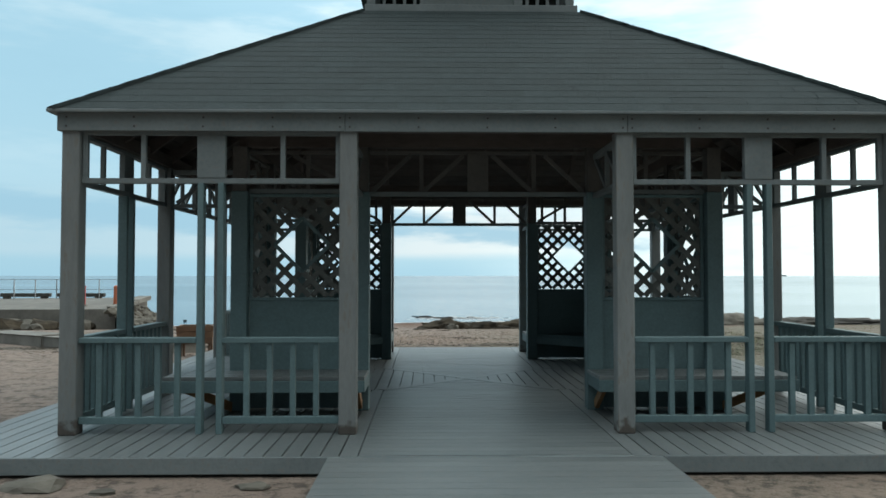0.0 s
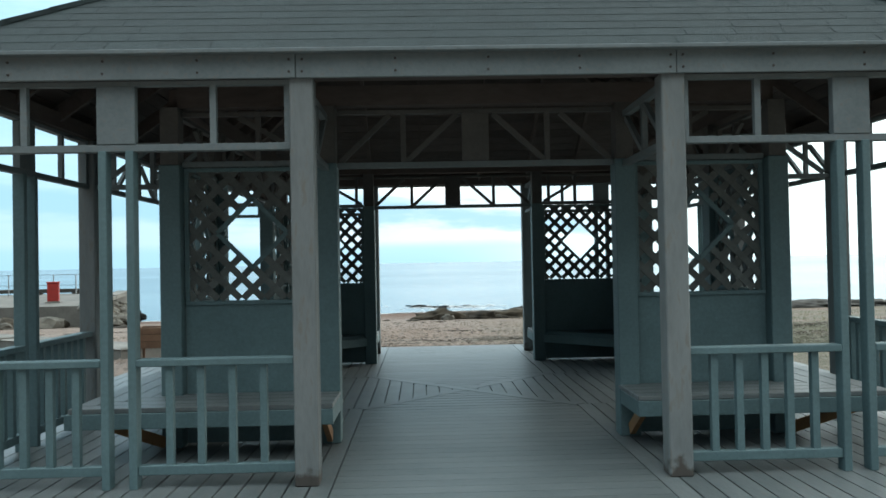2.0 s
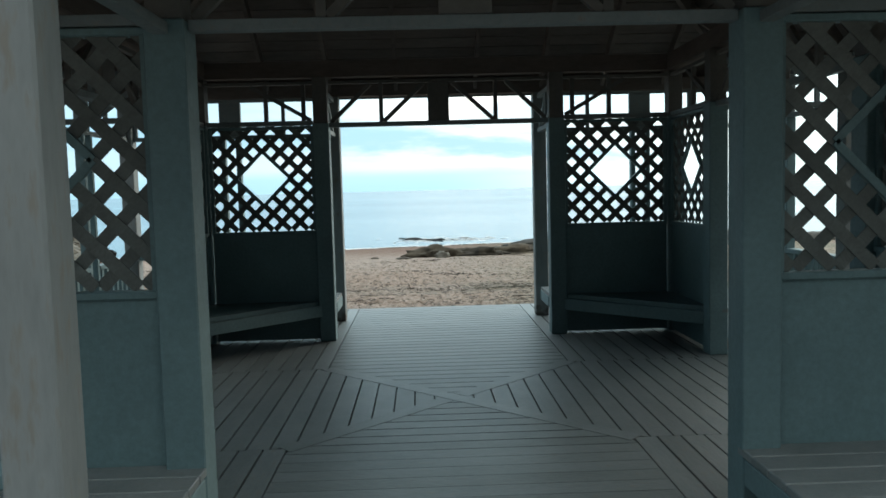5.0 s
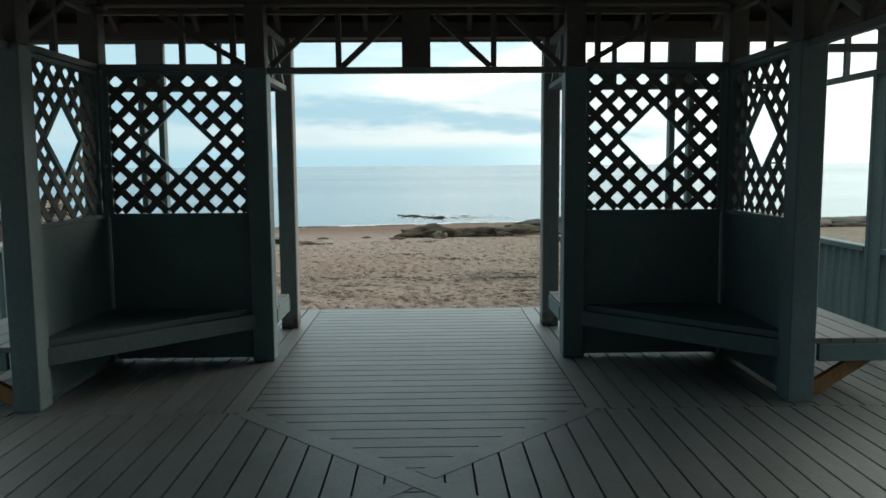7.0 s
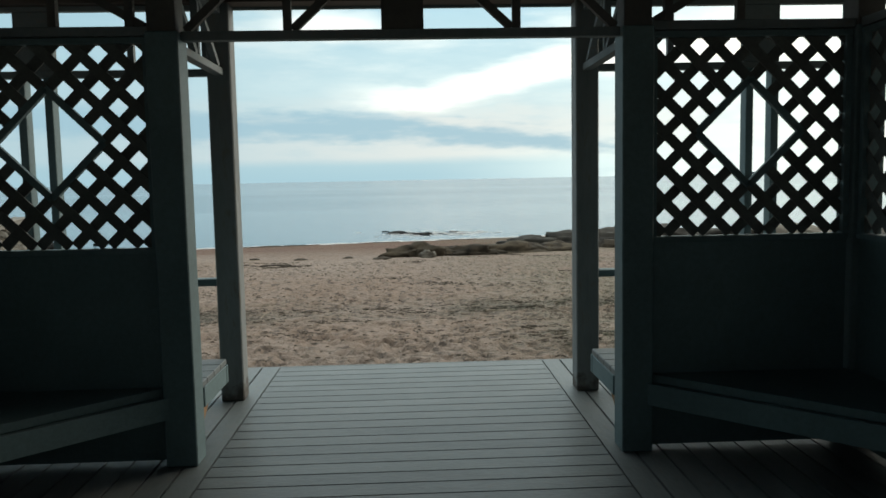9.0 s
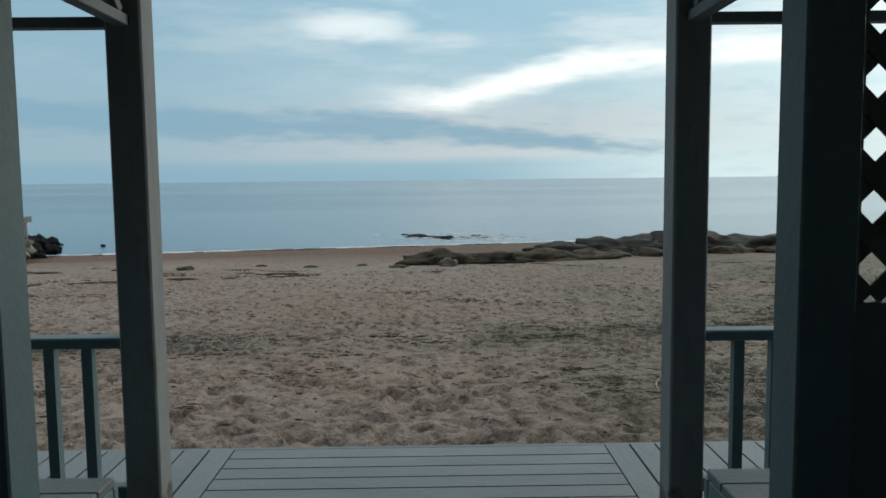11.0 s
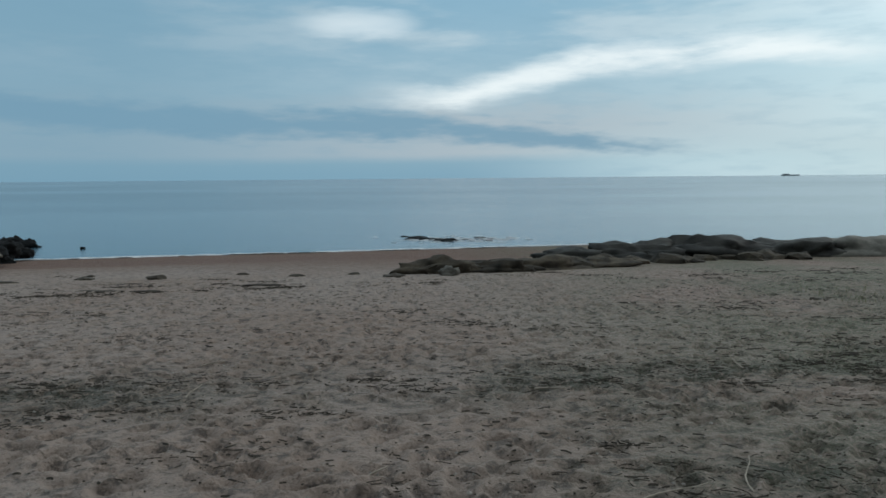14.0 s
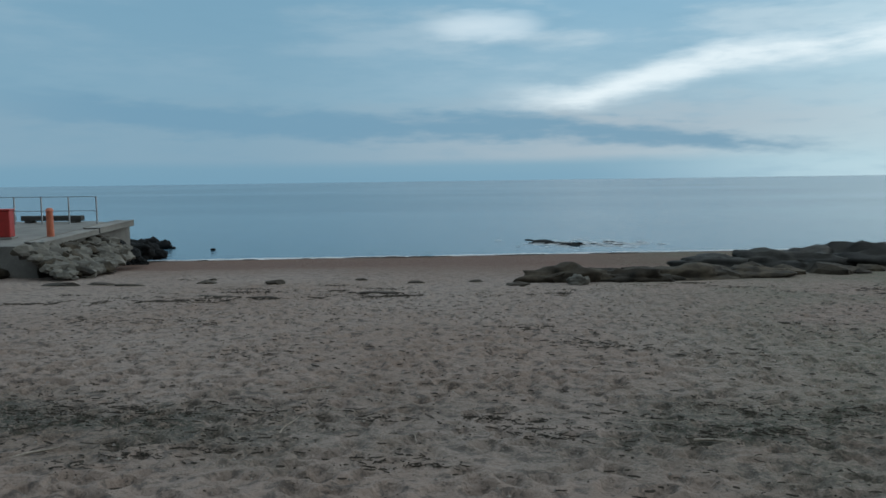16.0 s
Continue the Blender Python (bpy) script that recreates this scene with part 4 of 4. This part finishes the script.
# wrack: scraps of weed and twigs, in bands along the tide lines
def wrack():
    rng = random.Random(11)
    vs, fs = [], []

    def scrap(x, y, ln, w, a):
        z = ground_at(x, y) + 0.012
        n = 4
        bend = rng.uniform(-0.6, 0.6)
        i0 = len(vs)
        for j in range(n):
            t = j / (n - 1) - 0.5
            aa = a + bend * t
            cx, cy = x + math.cos(aa) * ln * t, y + math.sin(aa) * ln * t
            ww = w * (1 - 1.2 * abs(t))
            zz = z + rng.uniform(0, 0.004)
            px, py = -math.sin(aa) * ww, math.cos(aa) * ww
            vs.extend(((cx - px, cy - py, zz - 0.004), (cx, cy, zz + ww * 0.7), (cx + px, cy + py, zz - 0.004)))
        for j in range(n - 1):
            k = i0 + 3 * j
            fs.extend(((k, k + 1, k + 4, k + 3), (k + 1, k + 2, k + 5, k + 4)))

    for _ in range(270):
        band = rng.choice((0, 0, 0, 0, 1, 1, 2, 3))
        cx = rng.uniform(-9, 11)
        cy = (19.1 + 0.12 * cx + rng.gauss(0, 0.4), 17.4 + rng.gauss(0, 1.3), 23 + rng.gauss(0, 3.0), 28.6 + 0.12 * cx + rng.gauss(0, 0.7))[band]
        spread = rng.uniform(0.05, 0.45)
        for _ in range(rng.randint(6, 60)):
            x, y = cx + rng.gauss(0, spread * 1.5), cy + rng.gauss(0, spread * 0.75)
            if y > 14.6:
                scrap(x, y, 0.012 + 0.11 * rng.random() ** 3 * (1.6 if band > 1 else 1), (0.0018 + 0.0085 * rng.random() ** 2) * (1.7 if band > 1 else 1), rng.gauss(0, 0.6))
    # a thin line of weed left by the last high water, and another at the water's edge
    for _ in range(900):
        x = rng.uniform(-13, -2)
        if noise.noise((x * 1.3, 2, 7)) < -0.05:
            continue
        scrap(x, 26.6 + 0.26 * (x + 5.5) + rng.gauss(0, 0.16 + 0.1 * math.sin(x * 3)), rng.uniform(0.03, 0.16), rng.uniform(0.004, 0.010), rng.gauss(0.15, 0.4))
    for _ in range(700):
        x = rng.uniform(-14, 4)
        if noise.noise((x * 0.6, 5, 1)) > 0:
            scrap(x, float(shore(x)) - 0.35 + rng.gauss(0, 0.12), rng.uniform(0.1, 0.4), rng.uniform(0.01, 0.03), rng.gauss(0.2, 0.2))
    for _ in range(2600):
        x, y = rng.uniform(-8, 10), 14.8 + 14 * rng.random()
        if noise.noise((x * 0.5, y * 0.9, 4)) > -0.25:
            scrap(x, y, 0.012 + 0.08 * rng.random() ** 3, rng.uniform(0.003, 0.010), rng.gauss(0, 0.5))
    for _ in range(900):
        x, y = rng.uniform(-8, 10), 14.9 + 12 * rng.random()
        scrap(x, y, rng.uniform(0.02, 0.07), rng.uniform(0.007, 0.015), rng.gauss(0, 0.4))
    for _ in range(260):
        scrap(2.4 + rng.gauss(0, 0.55), 16.3 + rng.gauss(0, 0.32), 0.02 + 0.10 * rng.random() ** 2, rng.uniform(0.0010, 0.0026), rng.uniform(0, 3.14))
    me = bpy.data.meshes.new("seaweed_litter")
    me.from_pydata(vs, [], fs)
    me.materials.append(WEED)
    return tagged(new("seaweed_litter", me), "scraps of dried brown seaweed and twigs on the sand", "seaweed", kind="stuff")


wrack()


def pebbles():
    """Shell grit and small stones strewn over the sand."""
    rng = random.Random(29)
    vs, fs = [], []
    for _ in range(5200):
        x, y = rng.uniform(-7, 10), 14.5 + 13 * rng.random() ** 1.6
        q = 0.004 + 0.016 * rng.random() ** 3
        z = ground_at(x, y) + 0.004
        i0 = len(vs)
        a = rng.uniform(0, 6.28)
        for j in range(4):
            e = q * rng.uniform(0.7, 1.3)
            vs.append((x + e * math.cos(a + j * 1.57), y + e * math.sin(a + j * 1.57), z))
        vs.extend(((x, y, z + q * 0.8), (x, y, z - q * 0.5)))
        for j in range(4):
            fs.extend(((i0 + j, i0 + (j + 1) % 4, i0 + 4), (i0 + (j + 1) % 4, i0 + j, i0 + 5)))
    me = bpy.data.meshes.new("pebbles")
    me.from_pydata(vs, [], fs)
    me.materials.append(GRIT)
    return tagged(new("pebbles", me), "pale shell grit and small pebbles strewn over the sand", "pebbles", kind="stuff")


pebbles()
for x, y, q, i in ((-2.73, 5.25, 0.16, 401), (-1.2, 5.22, 0.08, 402), (-2.2, 5.1, 0.06, 403), (3.4, 5.2, 0.09, 404)):
    boulder("stone", x, y, ground_at(x, y) + 0.01, q * 1.5, q, q * 0.35, i, PALEROCK, "flat pale stone on the sand beside the deck", "stone", "stones by the deck", sub=2)


def dune_grass():
    rng = random.Random(17)
    vs, fs = [], []
    for _ in range(4200):
        x, y = 7.0 + rng.random() * 12, 12 + rng.random() * 15
        if noise.noise((x * 0.35, y * 0.35, 3)) < 0.05:
            continue
        z, h, a = ground_at(x, y) - 0.02, rng.uniform(0.06, 0.20), rng.uniform(0, 6.28)
        lean, w = rng.uniform(0.02, 0.10), 0.006
        i0 = len(vs)
        vs.extend(((x - w * math.sin(a), y + w * math.cos(a), z), (x + w * math.sin(a), y - w * math.cos(a), z), (x + lean * math.cos(a), y + lean * math.sin(a), z + h)))
        fs.append((i0, i0 + 1, i0 + 2))
    me = bpy.data.meshes.new("grass")
    me.from_pydata(vs, [], fs)
    me.materials.append(GRASS)
    return tagged(new("grass", me), "thin dry grass on the sandy bank", "grass", kind="stuff")


dune_grass()


def weed_clump(x, y, sx, sy, sz, seed):
    return boulder("seaweed_clump", x, y, ground_at(x, y), sx, sy, sz, seed, WEED, "dark clump of washed-up seaweed on the sand", "seaweed", "seaweed clumps", sub=2)


for i, (x, y, sx, sy, sz) in enumerate(((-5.7, 29.7, 0.24, 0.16, 0.10), (-2.9, 27.9, 0.45, 0.08, 0.04), (-0.3, 29.8, 0.30, 0.15, 0.07), (-5.9, 27.1, 0.5, 0.1, 0.03), (-4.9, 27.0, 0.4, 0.08, 0.03), (-7.4, 29.8, 0.25, 0.16, 0.06), (-4.0, 30.8, 0.16, 0.1, 0.05), (-2.6, 30.2, 0.18, 0.1, 0.05), (0.2, 30.6, 0.25, 0.16, 0.07), (-1.3, 30.6, 0.16, 0.1, 0.05), (-9.6, 29.2, 0.4, 0.1, 0.06), (-8.8, 29.0, 0.35, 0.1, 0.05), (-10.4, 28.9, 0.45, 0.14, 0.07), (-5.2, 39.7, 0.7, 0.1, 0.05), (-4.2, 39.95, 0.5, 0.1, 0.05), (-7.6, 30.6, 0.12, 0.08, 0.04))):
    weed_clump(x, y, sx, sy, sz, 200 + i)


def driftwood(x, y, ln, r, a, up=0.0):
    bm = B()
    n = 6
    rings = []
    for j in range(n):
        t = j / (n - 1)
        rr_ = r * (1 - 0.5 * t)
        off = 0.06 * ln * math.sin(t * 5)
        rings.append([bm.verts.new((ln * (t - 0.5), off + rr_ * math.cos(g), r + up * t + rr_ * math.sin(g))) for g in np.linspace(0, 2 * math.pi, 7)[:-1]])
    for a_, b_ in zip(rings, rings[1:]):
        for j in range(6):
            bm.faces.new((a_[j], a_[(j + 1) % 6], b_[(j + 1) % 6], b_[j]))
    bm.faces.new(rings[0]), bm.faces.new(rings[-1])
    ob = part("driftwood_stick", bm, STICK, m=pose(x, y, ground_at(x, y) - 0.005, 0, 0, a))
    return tagged(ob, "thin bleached driftwood stick lying on the sand", "driftwood", "driftwood sticks")


for x, y, ln, r, a, up in ((3.7, 19.8, 0.22, 0.012, 110, 0.08), (-1.7, 20.2, 0.25, 0.008, 30, 0.02), (-1.5, 18.9, 0.28, 0.008, 80, 0.05), (-0.45, 18.7, 0.2, 0.007, 120, 0.02), (-3.0, 18.0, 0.3, 0.01, 35, 0.03),
                           (0.3, 16.6, 0.2, 0.008, 50, 0.03), (1.33, 19.4, 0.35, 0.008, 10, 0.02), (1.95, 16.2, 0.5, 0.006, 25, 0.04), (2.5, 16.5, 0.45, 0.006, 75, 0.05), (1.7, 18.95, 0.3, 0.012, 5, 0.0)):
    driftwood(x, y, ln, r, a, up)

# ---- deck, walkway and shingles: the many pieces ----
# solid dark body: shade in the plank gaps and below the rim, as colour
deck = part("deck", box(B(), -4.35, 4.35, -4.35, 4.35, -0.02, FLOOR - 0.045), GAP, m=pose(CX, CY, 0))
tagged(deck, "grey painted plank deck under the pavilion", "deck", kind="structure")
rim_me = mesh_of("rim_board", box(B(), -4.395, 4.36, -4.395, -4.36, 0.075, FLOOR - 0.002, 0.003), TRIM)
for k in range(4):
    piece("rim_board", rim_me, deck, turn(k))
plank_me = mesh_of("plank", box(B(), -0.5, 0.5, -0.0645, 0.0645, -0.03, 0), DECK)


def plank(x, y, ln, along_y, parent, z=FLOOR, w=1.0):
    m = pose(x, y, z, 0, 0, 90 if along_y else 0) @ Matrix.Diagonal((ln, w, 1, 1))
    piece("plank", plank_me, parent, m)


PITCH = 0.1405
A = 1.02                    # half width of the crossing ways
for i in range(31):
    d = (i + 0.5) * PITCH
    if d - PITCH / 2 < A:
        # mitred where the two ways cross
        d0, d1 = d - 0.0645, d + 0.0645
        a0, a1 = min(max(d0 - 0.005, 0.001), A), min(d1 - 0.005, A)
        bm = B()
        lo = [bm.verts.new(p) for p in ((-a0, d0, -0.03), (a0, d0, -0.03), (a1, d1, -0.03), (-a1, d1, -0.03))]
        hi = [bm.verts.new((v.co.x, v.co.y, 0)) for v in lo]
        bm.faces.new(lo), bm.faces.new(hi)
        for j in range(4):
            bm.faces.new((lo[j], lo[(j + 1) % 4], hi[(j + 1) % 4], hi[j]))
        me = mesh_of("plank", bm, DECK)
        for k in range(4):
            piece("plank", me, deck, turn(k) @ pose(0, 0, FLOOR))
        continue
    for s in (-1, 1):
        plank(0, s * d, 2 * A - 0.004, False, deck, w=1.06 if s < 0 else 1.0)
        plank(s * d, 0, 2 * A - 0.004, True, deck)
for sx in (-1, 1):
    for sy in (-1, 1):
        plank(sx * (A + 0.071), sy * (A + 4.385) / 2, 4.385 - A, True, deck)
        x = A + 0.213
        while x < 4.37:
            plank(sx * x, sy * (A + 4.385) / 2, 4.385 - A - 0.002, True, deck)
            x += PITCH
# boards laid along the mitres of the crossing, one of them running through
diag = math.hypot(A, A) + 0.02
bm = box(B(), -diag, diag, -0.0645, 0.0645, -0.02, 0.0025, 0.001)
piece("mitre_board", mesh_of("mitre_board", bm, DECK), deck, pose(0, 0, FLOOR, 0, 0, -45))
half_me = mesh_of("mitre_board", box(B(), 0.0695, diag, -0.0645, 0.0645, -0.02, 0.0025, 0.001), DECK)
for a in (45, 225):
    piece("mitre_board", half_me, deck, pose(0, 0, FLOOR, 0, 0, a))
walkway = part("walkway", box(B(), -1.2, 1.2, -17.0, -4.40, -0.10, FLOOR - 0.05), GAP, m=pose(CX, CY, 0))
tagged(walkway, "grey plank walkway leading across the sand to the pavilion", "walkway", kind="structure")
for i in range(84):
    plank(0, -4.472 - i * PITCH, 2.48, False, walkway, z=FLOOR - 0.004, w=1.065)
for s in (-1, 1):
    piece("rim_board", mesh_of("rim_board", box(B(), s * 1.235 - 0.018, s * 1.235 + 0.018, -16.2, -4.41, 0.0, FLOOR - 0.036), TRIM), walkway, Matrix.Identity(4))

# shingles
bm = B()
vs = [bm.verts.new(p) for p in ((-0.5, 0, 0.0035), (0.5, 0, 0.0035), (0.5, 1, 0.001), (-0.5, 1, 0.001), (-0.5, 0, 0), (0.5, 0, 0))]
bm.faces.new((vs[0], vs[1], vs[2], vs[3])), bm.faces.new((vs[4], vs[5], vs[1], vs[0]))
bm.faces.new((vs[4], vs[0], vs[3])), bm.faces.new((vs[5], vs[2], vs[1]))
shingle_me = mesh_of("shingle", bm, SHINGLE)
COURSE, TAB = 0.146, 0.325
courses = int(rl / COURSE)
rr = random.Random(3)
tilt = math.atan2(RZ1 - RZ0, E0 - E1)
rest_v, rest_f = [], []
for k in range(4):
    for c in range(courses + 1):
        t = c / (rl / COURSE)
        t1 = min(1, (c + 1.1) / (rl / COURSE))
        h = E0 + (E1 - E0) * (t + t1) / 2
        u = -h - rr.uniform(0, TAB)
        while u < h:
            a, b = max(u, -h), min(u + TAB, h)
            u += TAB
            if b - a < 0.05:
                continue
            p = slope_point(t, (a + b) / 2, 0.002)
            m = Matrix.Translation(p) @ Matrix.Rotation(tilt + rr.uniform(-0.004, 0.004), 4, "X") @ Matrix.Diagonal((b - a - 0.009, (t1 - t) * rl, 1, 1))
            if k == 0:
                piece("shingle", shingle_me, roof, m)
            else:
                n0 = len(rest_v)
                rest_v.extend([tuple(turn(k) @ (m @ v.co)) for v in shingle_me.vertices])
                rest_f.extend([tuple(n0 + i for i in f.vertices) for f in shingle_me.polygons])
me = bpy.data.meshes.new("shingles")
me.from_pydata(rest_v, [], rest_f)
me.materials.append(SHINGLE)
ob = new("shingles", me)
ob.parent = roof
tagged(ob, kind="stuff")
